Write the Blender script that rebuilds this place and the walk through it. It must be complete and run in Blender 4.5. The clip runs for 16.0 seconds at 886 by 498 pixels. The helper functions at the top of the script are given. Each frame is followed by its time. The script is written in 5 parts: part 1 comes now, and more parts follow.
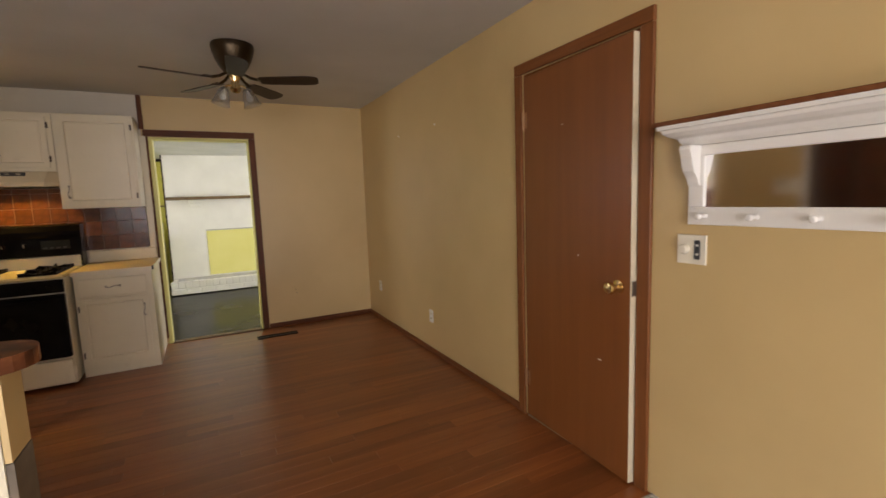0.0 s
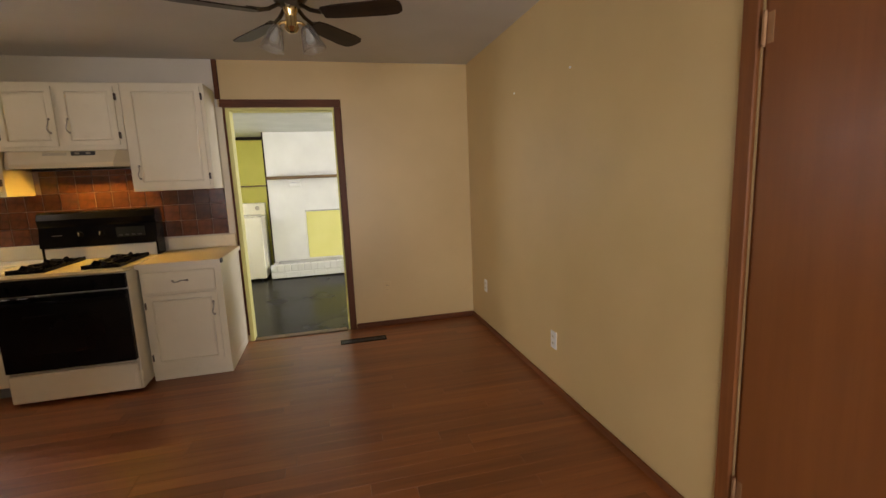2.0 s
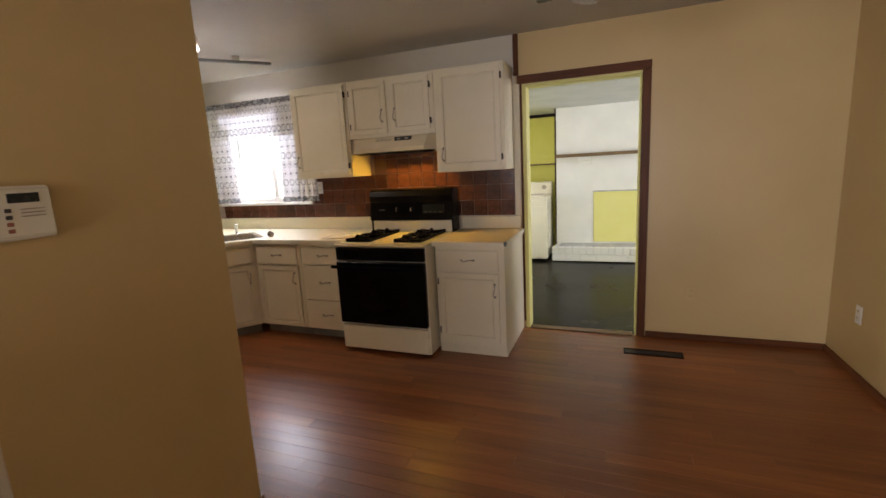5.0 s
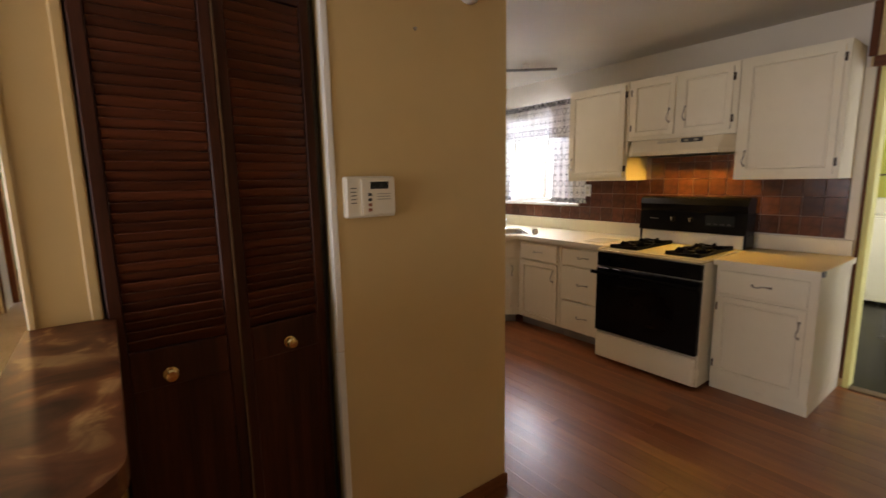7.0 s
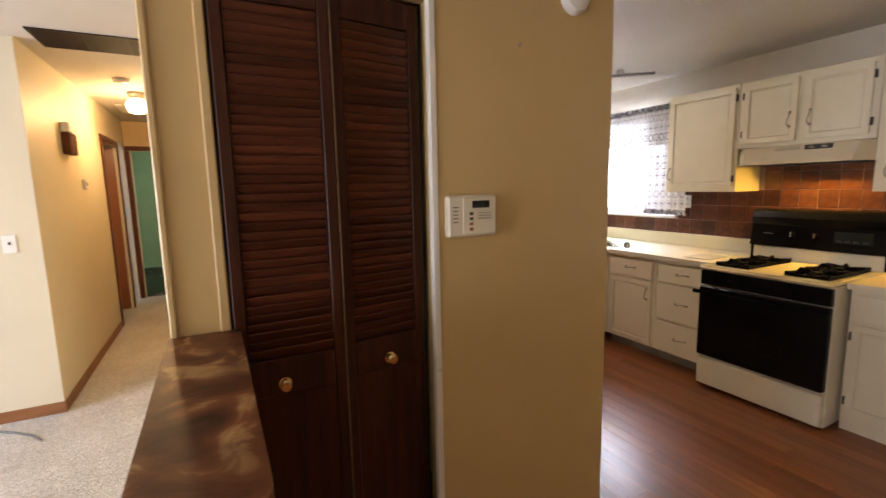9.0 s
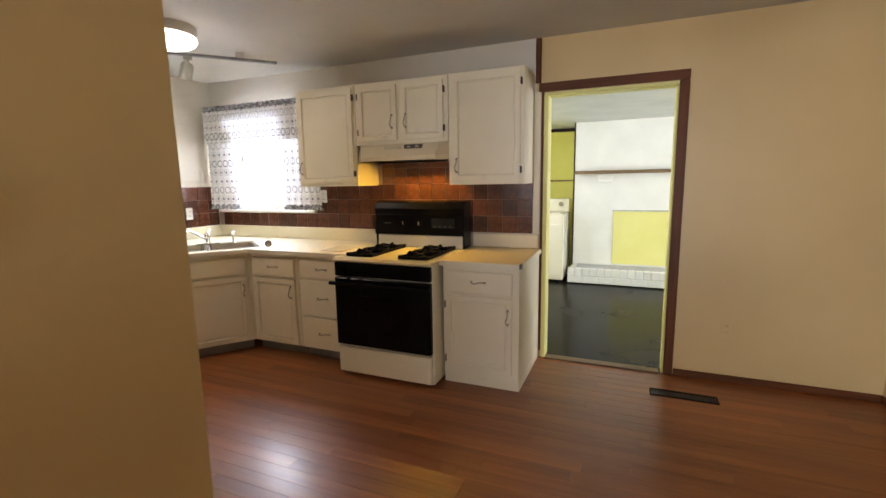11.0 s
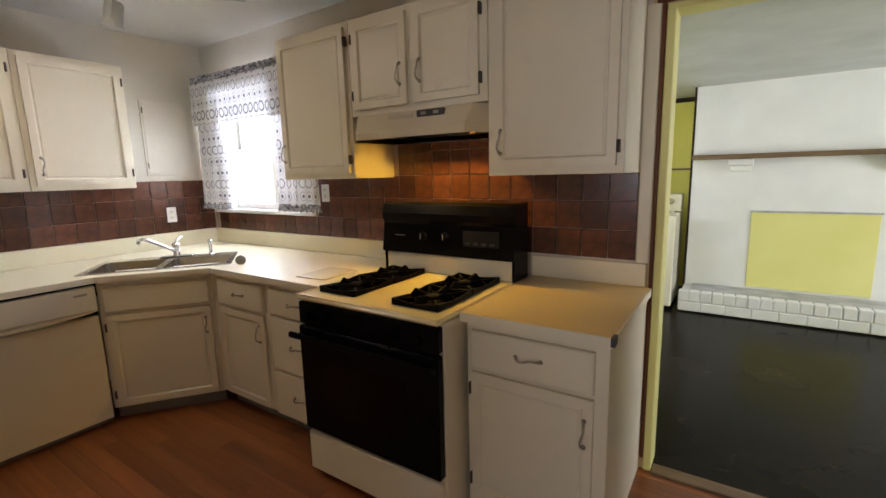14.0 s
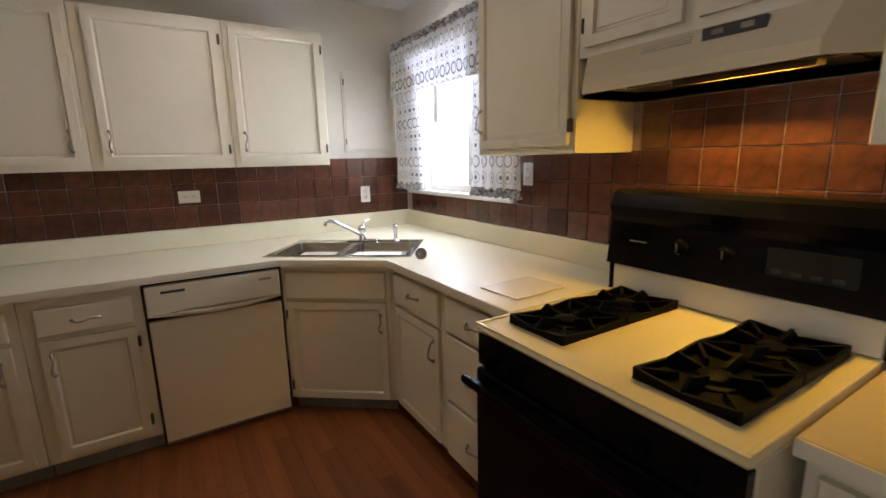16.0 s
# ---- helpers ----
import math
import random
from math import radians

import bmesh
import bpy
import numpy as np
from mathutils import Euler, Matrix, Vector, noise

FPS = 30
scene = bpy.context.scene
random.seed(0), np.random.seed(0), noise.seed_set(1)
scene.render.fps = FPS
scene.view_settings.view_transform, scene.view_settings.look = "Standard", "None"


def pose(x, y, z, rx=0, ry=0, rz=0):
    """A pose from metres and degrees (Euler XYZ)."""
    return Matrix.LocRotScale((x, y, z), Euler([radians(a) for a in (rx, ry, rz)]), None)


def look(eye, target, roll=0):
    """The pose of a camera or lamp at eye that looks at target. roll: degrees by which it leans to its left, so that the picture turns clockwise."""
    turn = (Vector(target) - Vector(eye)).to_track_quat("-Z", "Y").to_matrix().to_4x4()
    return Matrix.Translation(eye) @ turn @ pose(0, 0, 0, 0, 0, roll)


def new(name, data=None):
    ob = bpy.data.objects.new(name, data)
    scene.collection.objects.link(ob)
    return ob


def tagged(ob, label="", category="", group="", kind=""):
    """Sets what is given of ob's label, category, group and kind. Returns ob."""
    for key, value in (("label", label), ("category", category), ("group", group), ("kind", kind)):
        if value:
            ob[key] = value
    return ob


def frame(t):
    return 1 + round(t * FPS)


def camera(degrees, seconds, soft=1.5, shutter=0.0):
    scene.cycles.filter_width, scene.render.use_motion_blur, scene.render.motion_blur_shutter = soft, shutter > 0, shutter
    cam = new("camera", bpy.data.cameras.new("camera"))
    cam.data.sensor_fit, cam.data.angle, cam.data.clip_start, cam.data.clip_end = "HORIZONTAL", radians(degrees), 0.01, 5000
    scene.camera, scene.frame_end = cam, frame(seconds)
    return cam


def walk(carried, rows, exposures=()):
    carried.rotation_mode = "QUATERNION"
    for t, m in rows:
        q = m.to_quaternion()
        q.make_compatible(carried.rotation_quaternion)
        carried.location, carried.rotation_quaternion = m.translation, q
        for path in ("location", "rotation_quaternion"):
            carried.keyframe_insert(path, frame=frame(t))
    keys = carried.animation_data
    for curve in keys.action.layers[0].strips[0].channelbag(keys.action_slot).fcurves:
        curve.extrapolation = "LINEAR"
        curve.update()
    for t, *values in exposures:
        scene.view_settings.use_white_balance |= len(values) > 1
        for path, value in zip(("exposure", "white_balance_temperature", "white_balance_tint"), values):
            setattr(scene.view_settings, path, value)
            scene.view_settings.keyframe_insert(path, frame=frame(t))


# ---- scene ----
cam = camera(89.5, 16.0, shutter=0.2)
PATH = [
    (0, (-0.104, 0.041, 1.38), (0.816, 1.802, 1.149), -2.0),
    (0.5, (0.008, 0.222, 1.374), (0.697, 2.079, 1.096), -1.8),
    (1, (0.053, 0.478, 1.376), (0.839, 2.299, 1.118), -1.7),
    (1.5, (0.129, 0.755, 1.38), (0.845, 2.599, 1.083), -2.5),
    (2, (0.256, 1.023, 1.397), (0.726, 2.942, 1.083), -2.4),
    (2.5, (0.303, 1.183, 1.376), (0.768, 3.094, 1.012), -1.5),
    (3, (0.298, 1.344, 1.401), (0.82, 3.253, 1.112), -0.7),
    (3.5, (0.244, 1.444, 1.394), (0.527, 3.389, 1.025), -1.3),
    (4, (0.228, 1.474, 1.414), (0.053, 3.442, 1.104), -2.0),
    (4.2, (0.213, 1.476, 1.418), (-0.092, 3.426, 1.096), -2.0),
    (6.3, (0.163, 1.47, 1.437), (-1.07, 3.012, 1.118), -2.9),
    (6.5, (0.156, 1.468, 1.436), (-1.153, 2.948, 1.126), -2.1),
    (7, (0.122, 1.414, 1.425), (-1.462, 2.596, 1.118), -1.0),
    (7.5, (0.083, 1.36, 1.446), (-1.686, 2.231, 1.111), -0.6),
    (8, (0.066, 1.324, 1.468), (-1.781, 2.038, 1.183), -1.1),
    (8.5, (0.043, 1.319, 1.47), (-1.808, 2.028, 1.202), -1.1),
    (9, (0.052, 1.358, 1.467), (-1.712, 2.26, 1.195), -1.2),
    (9.5, (0.056, 1.421, 1.478), (-1.422, 2.743, 1.214), -0.1),
    (10, (0.068, 1.476, 1.458), (-0.972, 3.157, 1.15), -1.1),
    (10.2, (0.08, 1.511, 1.45), (-0.847, 3.252, 1.117), 0.2),
    (12.3, (0.032, 2.43, 1.396), (-0.61, 4.306, 1.135), -3.4),
    (12.5, (0.021, 2.539, 1.397), (-0.705, 4.381, 1.116), -2.3),
    (13, (-0.007, 2.773, 1.42), (-1.023, 4.474, 1.146), -0.4),
    (13.5, (-0.106, 2.946, 1.404), (-1.197, 4.596, 1.11), -0.2),
    (14, (-0.259, 3.132, 1.404), (-1.347, 4.777, 1.072), -1.4),
    (14.5, (-0.396, 3.312, 1.387), (-1.709, 4.785, 1.058), -1.0),
    (15, (-0.461, 3.535, 1.382), (-1.891, 4.904, 1.095), -0.6),
    (15.5, (-0.613, 3.588, 1.372), (-2.18, 4.776, 1.012), -0.3),
    (16, (-0.831, 3.63, 1.382), (-2.502, 4.655, 0.986), -1.3),
]
EXPOSURES = [(0, -0.32, 6900, 21), (1.2, -0.20, 6850, 21), (2.2, -0.16, 6800, 20), (3.2, -0.28, 6650, 20), (4.2, -0.32, 6500, 20), (6.3, -0.26, 6700, 20), (7.0, -0.22, 6700, 20), (8.5, 0.24, 6250, 20), (10.2, 0.34, 6350, 18), (12.5, -0.36, 6200, 15), (14, -0.40, 6250, 17), (16, -0.50, 6050, 17)]
walk(cam, [(t, look(eye, target, roll)) for t, eye, target, roll in PATH], EXPOSURES)

# ---- world, sun and lights ----
world = bpy.data.worlds.new("sky_world")
scene.world = world
world.use_nodes = True
wn = world.node_tree.nodes
sky = wn.new("ShaderNodeTexSky")
sky.sky_type, sky.sun_disc = "NISHITA", False
sky.sun_elevation, sky.sun_rotation = radians(50), radians(200)
wn["Background"].inputs[1].default_value = 0.10
world.node_tree.links.new(sky.outputs[0], wn["Background"].inputs[0])


def area(name, m, w, h, power, colour):
    lamp = bpy.data.lights.new(name, "AREA")
    lamp.shape, lamp.size, lamp.size_y, lamp.energy, lamp.color = "RECTANGLE", w, h, power, colour
    ob = new(name, lamp)
    ob.matrix_world = m
    return ob


def bulb(name, place, power, colour, radius=0.04):
    lamp = bpy.data.lights.new(name, "POINT")
    lamp.energy, lamp.color, lamp.shadow_soft_size = power, colour, radius
    ob = new(name, lamp)
    ob.location = place
    return ob


sun_data = bpy.data.lights.new("sun", "SUN")
sun_data.energy, sun_data.angle, sun_data.color = 4.0, radians(0.6), (1.0, 0.94, 0.86)
sun = new("sun", sun_data)
sun.matrix_world = look((0, 0, 0), (0.26, 0.6, -0.77))
DAY = (0.93, 0.97, 1.0)
area("kitchen_window_light", look((-3.25, 5.33, 1.64), (-3.1, 2.6, 0.4)), 0.86, 0.9, 52, (0.86, 0.93, 1.0))
area("living_window_light", look((-2.5, -3.93, 1.2), (-1.2, 3, -0.6)), 1.7, 1.5, 150, DAY)
# Added fill from behind the camera, lifts floor and lower fronts.
area("patio_door_light", look((0.1, -3.93, 1.05), (0.3, 3, -0.6)), 1.9, 1.9, 118, DAY)
area("family_window_light", look((3.3, 6.9, 1.4), (0, 7.2, 1.3)), 1.6, 1.2, 120, DAY)
# Added fill that brightens the yellow wall; no source known on this side.
area("family_side_window_light", look((-2.04, 6.9, 1.4), (0, 7.7, 1.3)), 1.2, 0.9, 26, DAY)
# Added fill so that the green room reads from the hall.
area("bedroom_window_light", look((-9.0, 3.3, 1.5), (-9.0, 0, 1.0)), 1.4, 1.2, 25, DAY)
area("hood_light", look((-1.505, 5.019, 1.608), (-1.505, 5.020, 0)), 0.25, 0.016, 8, (1.0, 0.57, 0.06))
bulb("hall_bulb", (-5.3, 0.79, 2.22), 32, (1.0, 0.62, 0.24), 0.07)
area("kitchen_disc_light", look((-2.76, 3.92, 2.295), (-2.76, 3.921, 0)), 0.35, 0.35, 5.5, (1.0, 0.86, 0.70))

# ---- materials ----
def base_mat(name, rough=0.5, metal=0.0):
    m = bpy.data.materials.new(name)
    m.use_nodes = True
    n, l = m.node_tree.nodes, m.node_tree.links
    b = n["Principled BSDF"]
    b.inputs["Roughness"].default_value, b.inputs["Metallic"].default_value = rough, metal
    return m, n, l, b


def coords(n, l, scale=(1, 1, 1)):
    c, mp = n.new("ShaderNodeTexCoord"), n.new("ShaderNodeMapping")
    mp.inputs["Scale"].default_value = scale
    l.new(c.outputs["Object"], mp.inputs["Vector"])
    return mp.outputs["Vector"]


def noise_tex(n, l, vec, scale, detail=3, rough=0.55):
    t = n.new("ShaderNodeTexNoise")
    t.inputs["Scale"].default_value, t.inputs["Detail"].default_value, t.inputs["Roughness"].default_value = scale, detail, rough
    l.new(vec, t.inputs["Vector"])
    return t.outputs["Fac"]


def ramp(n, l, fac, stops):
    r = n.new("ShaderNodeValToRGB")
    els = r.color_ramp.elements
    while len(els) < len(stops):
        els.new(0.5)
    for e, (p, c) in zip(els, stops):
        e.position, e.color = p, (*c, 1)
    l.new(fac, r.inputs["Fac"])
    return r.outputs["Color"]


def mixed(n, l, a, b, fac, mode="MIX"):
    m = n.new("ShaderNodeMix")
    m.data_type, m.blend_type = "RGBA", mode
    for sock, v in ((m.inputs[6], a), (m.inputs[7], b), (m.inputs[0], fac)):
        if isinstance(v, (int, float)):
            sock.default_value = v
        elif isinstance(v, tuple):
            sock.default_value = (*v, 1)
        else:
            l.new(v, sock)
    return m.outputs[2]


def bumped(n, l, b, height, strength=0.2, distance=0.002):
    p = n.new("ShaderNodeBump")
    p.inputs["Strength"].default_value, p.inputs["Distance"].default_value = strength, distance
    l.new(height, p.inputs["Height"])
    l.new(p.outputs["Normal"], b.inputs["Normal"])


def surface(name, c1, c2, scale=3.0, fine=60.0, rough=0.5, bump=0.15, metal=0.0, stretch=(1, 1, 1), spec=0.5, dirt=None):
    """Colour drifting between two tones, with a fine relief."""
    m, n, l, b = base_mat(name, rough, metal)
    v = coords(n, l, stretch)
    big = noise_tex(n, l, v, scale, 4)
    small = noise_tex(n, l, v, fine, 3)
    col = ramp(n, l, big, [(0.3, c1), (0.7, c2)])
    col = mixed(n, l, col, mixed(n, l, col, (0.5, 0.5, 0.5), small, "OVERLAY"), 0.25)
    if dirt:
        spots = noise_tex(n, l, v, scale * 2.3, 6, 0.7)
        col = mixed(n, l, col, dirt, ramp(n, l, spots, [(0.6, (0, 0, 0)), (0.8, (0.6, 0.6, 0.6))]))
    l.new(col, b.inputs["Base Color"])
    b.inputs["Specular IOR Level"].default_value = spec
    r = n.new("ShaderNodeMapRange")
    r.inputs["To Min"].default_value, r.inputs["To Max"].default_value = max(rough - 0.1, 0.03), min(rough + 0.12, 1)
    l.new(big, r.inputs["Value"])
    l.new(r.outputs[0], b.inputs["Roughness"])
    if bump:
        bumped(n, l, b, small, bump)
    return m


def lit(name, colour, strength):
    m, n, l, b = base_mat(name, 0.4)
    b.inputs["Base Color"].default_value = (0.8, 0.8, 0.8, 1)
    b.inputs["Emission Color"].default_value = (*colour, 1)
    b.inputs["Emission Strength"].default_value = strength
    return m


def wood(name, dark, light, rough=0.4, along="x", scale=1.0, spread=0.0, island=False, coat=0.0, spec=0.5):
    """Straight-grained timber; spread lets every board differ."""
    m, n, l, b = base_mat(name, rough)
    s = {"x": (1.2, 22, 22), "y": (22, 1.2, 22), "z": (22, 22, 1.2)}[along]
    v = coords(n, l, tuple(k * scale for k in s))
    if spread:
        if island:
            rnd = n.new("ShaderNodeNewGeometry").outputs["Random Per Island"]
        else:
            rnd = n.new("ShaderNodeObjectInfo").outputs["Random"]
        add = n.new("ShaderNodeVectorMath")
        add.operation = "MULTIPLY_ADD"
        l.new(rnd, add.inputs[0])
        add.inputs[1].default_value = (37, 91, 53)
        l.new(v, add.inputs[2])
        v = add.outputs[0]
    grain = noise_tex(n, l, v, 1.6, 5, 0.6)
    fine = noise_tex(n, l, v, 9, 2)
    col = ramp(n, l, grain, [(0.3, dark), (0.72, light)])
    col = mixed(n, l, col, dark, ramp(n, l, fine, [(0.55, (0, 0, 0)), (0.75, (0.5, 0.5, 0.5))]))
    if spread:
        tone = n.new("ShaderNodeMapRange")
        tone.inputs["To Min"].default_value, tone.inputs["To Max"].default_value = 1 - spread, 1 + spread * 0.6
        l.new(rnd, tone.inputs["Value"])
        h = n.new("ShaderNodeHueSaturation")
        l.new(tone.outputs[0], h.inputs["Value"])
        l.new(col, h.inputs["Color"])
        col = h.outputs["Color"]
    l.new(col, b.inputs["Base Color"])
    b.inputs["Coat Weight"].default_value, b.inputs["Coat Roughness"].default_value = coat, 0.2
    b.inputs["Specular IOR Level"].default_value = spec
    bumped(n, l, b, grain, 0.12, 0.001)
    return m


M = {}
M["tan"] = surface("tan_wall_paint", (0.56, 0.405, 0.188), (0.63, 0.462, 0.220), 1.3, 160, 0.38, 0.12)
M["cream_wall"] = surface("cream_wall_paint", (0.63, 0.58, 0.44), (0.69, 0.64, 0.50), 1.3, 160, 0.5, 0.1)
M["kitchen_wall"] = surface("kitchen_wall_paint", (0.62, 0.57, 0.48), (0.68, 0.63, 0.54), 1.5, 160, 0.5, 0.12)
M["ceiling"] = surface("ceiling_paint", (0.52, 0.50, 0.46), (0.60, 0.58, 0.54), 1.2, 120, 0.75, 0.3)
M["rough_ceiling"] = surface("brushed_ceiling", (0.46, 0.48, 0.44), (0.62, 0.63, 0.60), 2.6, 15, 0.42, 1.0, stretch=(0.9, 1.3, 1))
M["white"] = surface("white_cabinet_paint", (0.75, 0.69, 0.535), (0.81, 0.75, 0.60), 2.5, 90, 0.36, 0.1, dirt=(0.62, 0.54, 0.40))
M["white_trim"] = surface("white_trim_paint", (0.76, 0.74, 0.70), (0.82, 0.80, 0.76), 2.0, 80, 0.4, 0.1)
M["laminate"] = surface("cream_laminate", (0.74, 0.675, 0.475), (0.78, 0.715, 0.525), 2.0, 200, 0.37, 0.04)
M["beige_laminate"] = surface("beige_laminate", (0.62, 0.50, 0.28), (0.68, 0.55, 0.32), 3.0, 240, 0.38, 0.04)
M["enamel"] = surface("white_enamel", (0.78, 0.74, 0.60), (0.83, 0.79, 0.66), 2.0, 60, 0.22, 0.02)
# Cream enamel with part of the hood lamp's amber light in its colour.
M["cooktop"] = surface("hood_lit_enamel", (0.76, 0.655, 0.35), (0.81, 0.715, 0.42), 4.0, 60, 0.22, 0.02)
M["black_glass"] = surface("black_glass", (0.003, 0.003, 0.0035), (0.006, 0.006, 0.0065), 3, 60, 0.14, 0.0, spec=0.14)
M["black"] = surface("black_enamel", (0.003, 0.003, 0.0035), (0.007, 0.007, 0.008), 6, 120, 0.2, 0.03, spec=0.09)
M["iron"] = surface("cast_iron", (0.003, 0.003, 0.003), (0.007, 0.0065, 0.006), 9, 140, 0.45, 0.4, spec=0.06)
M["toe"] = surface("grey_toe_board", (0.20, 0.20, 0.21), (0.30, 0.30, 0.31), 5, 60, 0.6, 0.1)
M["steel"] = surface("brushed_steel", (0.52, 0.52, 0.52), (0.66, 0.66, 0.66), 4, 90, 0.17, 0.05, metal=1.0, stretch=(1, 6, 1))
M["chrome"] = surface("chrome", (0.75, 0.75, 0.76), (0.82, 0.82, 0.83), 4, 50, 0.08, 0.0, metal=1.0)
M["brass"] = surface("polished_brass", (0.70, 0.52, 0.24), (0.80, 0.62, 0.32), 8, 80, 0.16, 0.02, metal=1.0)
M["old_brass"] = surface("dull_hinge_brass", (0.30, 0.15, 0.07), (0.42, 0.24, 0.12), 20, 120, 0.45, 0.1, metal=0.6)
M["pewter"] = surface("antique_pewter", (0.32, 0.29, 0.24), (0.50, 0.46, 0.39), 20, 120, 0.35, 0.1, metal=1.0)
M["hinge"] = surface("aged_hinge_metal", (0.07, 0.055, 0.045), (0.14, 0.11, 0.09), 20, 120, 0.45, 0.1, metal=0.8)
M["dark_wood_z"] = wood("dark_stained_wood", (0.026, 0.008, 0.0045), (0.080, 0.024, 0.011), 0.42, "z", spec=0.22)
M["dark_slat"] = wood("dark_stained_slat", (0.046, 0.0135, 0.007), (0.135, 0.040, 0.018), 0.34, "y", spread=0.3, spec=0.38)
M["door_wood"] = wood("reddish_door_veneer", (0.200, 0.066, 0.0165), (0.240, 0.082, 0.021), 0.36, "z", 0.4)
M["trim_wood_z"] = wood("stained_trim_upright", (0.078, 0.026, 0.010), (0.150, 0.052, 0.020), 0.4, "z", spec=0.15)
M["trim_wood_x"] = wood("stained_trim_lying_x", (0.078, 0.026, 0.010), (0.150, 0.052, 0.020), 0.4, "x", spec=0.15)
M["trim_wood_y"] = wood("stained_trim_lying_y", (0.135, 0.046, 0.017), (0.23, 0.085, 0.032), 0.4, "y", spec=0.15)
M["light_trim_x"] = wood("light_baseboard_x", (0.20, 0.085, 0.036), (0.32, 0.145, 0.065), 0.45, "x", spec=0.2)
M["light_trim_y"] = wood("light_baseboard_y", (0.20, 0.085, 0.036), (0.32, 0.145, 0.065), 0.45, "y", spec=0.2)
M["door_trim_z"] = wood("closet_casing_upright", (0.160, 0.056, 0.017), (0.235, 0.084, 0.026), 0.4, "z", spec=0.2)
M["door_trim_y"] = wood("closet_casing_lying", (0.160, 0.056, 0.017), (0.235, 0.084, 0.026), 0.4, "y", spec=0.2)
M["mantel"] = wood("mantel_timber", (0.10, 0.06, 0.03), (0.22, 0.13, 0.06), 0.55, "x")
M["plank"] = wood("floor_plank", (0.205, 0.060, 0.0155), (0.350, 0.113, 0.030), 0.40, "x", 0.45, 0.24, coat=0.30)
M["plank_far"] = wood("floor_plank_rest", (0.205, 0.060, 0.0155), (0.350, 0.113, 0.030), 0.40, "x", 0.45, 0.24, True, coat=0.30)
M["subfloor"] = surface("floor_joint", (0.11, 0.036, 0.013), (0.14, 0.046, 0.017), 3, 60, 0.7, 0.1)
M["yellow"] = surface("yellow_paint", (0.66, 0.62, 0.10), (0.72, 0.68, 0.14), 2, 90, 0.5, 0.1)
M["yellow_pale"] = surface("pale_yellow_paint", (0.70, 0.66, 0.22), (0.75, 0.71, 0.28), 2, 90, 0.5, 0.1)
M["green"] = surface("green_paint", (0.30, 0.44, 0.21), (0.35, 0.50, 0.25), 2, 90, 0.5, 0.1)
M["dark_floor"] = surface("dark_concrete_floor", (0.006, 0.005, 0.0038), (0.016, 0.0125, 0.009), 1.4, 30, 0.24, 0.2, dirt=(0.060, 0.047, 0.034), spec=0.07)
M["brick"] = surface("white_painted_brick", (0.72, 0.72, 0.70), (0.80, 0.80, 0.78), 2.5, 70, 0.55, 0.2)
M["mortar"] = surface("white_painted_mortar", (0.66, 0.66, 0.64), (0.74, 0.74, 0.72), 7, 60, 0.7, 0.6)
M["ash"] = surface("worn_grey_slate", (0.30, 0.30, 0.30), (0.52, 0.52, 0.51), 6, 50, 0.7, 0.4)
M["scuffed"] = surface("scuffed_grey_brown_board", (0.10, 0.075, 0.05), (0.20, 0.165, 0.125), 9, 50, 0.6, 0.3, dirt=(0.30, 0.26, 0.21))
M["plastic"] = surface("ivory_plastic", (0.74, 0.69, 0.56), (0.78, 0.73, 0.60), 4, 90, 0.35, 0.03)
M["white_plastic"] = surface("white_plastic", (0.78, 0.77, 0.74), (0.82, 0.81, 0.78), 4, 90, 0.35, 0.03)
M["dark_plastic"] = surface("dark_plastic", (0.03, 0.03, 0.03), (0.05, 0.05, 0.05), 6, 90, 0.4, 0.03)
M["lcd"] = surface("grey_display", (0.018, 0.02, 0.019), (0.03, 0.032, 0.03), 6, 90, 0.25, 0.0, spec=0.2)
M["blade"] = wood("fan_blade_veneer", (0.012, 0.006, 0.004), (0.030, 0.014, 0.008), 0.4, "x", spec=0.2)
M["bronze"] = surface("antique_bronze", (0.04, 0.028, 0.018), (0.085, 0.062, 0.036), 8, 80, 0.36, 0.02, metal=1.0)
M["vent"] = surface("dark_vent_metal", (0.014, 0.008, 0.006), (0.026, 0.015, 0.010), 10, 90, 0.6, 0.05, spec=0.15)
M["almond"] = surface("almond_hood_enamel", (0.63, 0.54, 0.37), (0.69, 0.60, 0.43), 3, 70, 0.3, 0.03)
M["glow_warm"] = lit("warm_lamp_glass", (1.0, 0.80, 0.52), 6)
M["glow_disc"] = lit("lamp_diffuser", (1.0, 0.92, 0.78), 4.5)
M["glow_hood"] = lit("hood_lens", (1.0, 0.48, 0.12), 1.3)


def carpet_material():
    m, n, l, b = base_mat("speckled_carpet", 0.95)
    v = coords(n, l)
    vo = n.new("ShaderNodeTexVoronoi")
    vo.inputs["Scale"].default_value = 130
    l.new(v, vo.inputs["Vector"])
    tuft = ramp(n, l, noise_tex(n, l, v, 110, 3, 0.7), [(0.35, (0.38, 0.365, 0.355)), (0.62, (0.79, 0.775, 0.755))])
    worn = ramp(n, l, noise_tex(n, l, v, 2.2, 4), [(0.3, (0.82, 0.80, 0.78)), (0.7, (1, 1, 1))])
    l.new(mixed(n, l, tuft, worn, 1.0, "MULTIPLY"), b.inputs["Base Color"])
    b.inputs["Specular IOR Level"].default_value = 0.1
    bumped(n, l, b, vo.outputs["Distance"], 0.9, 0.006)
    return m


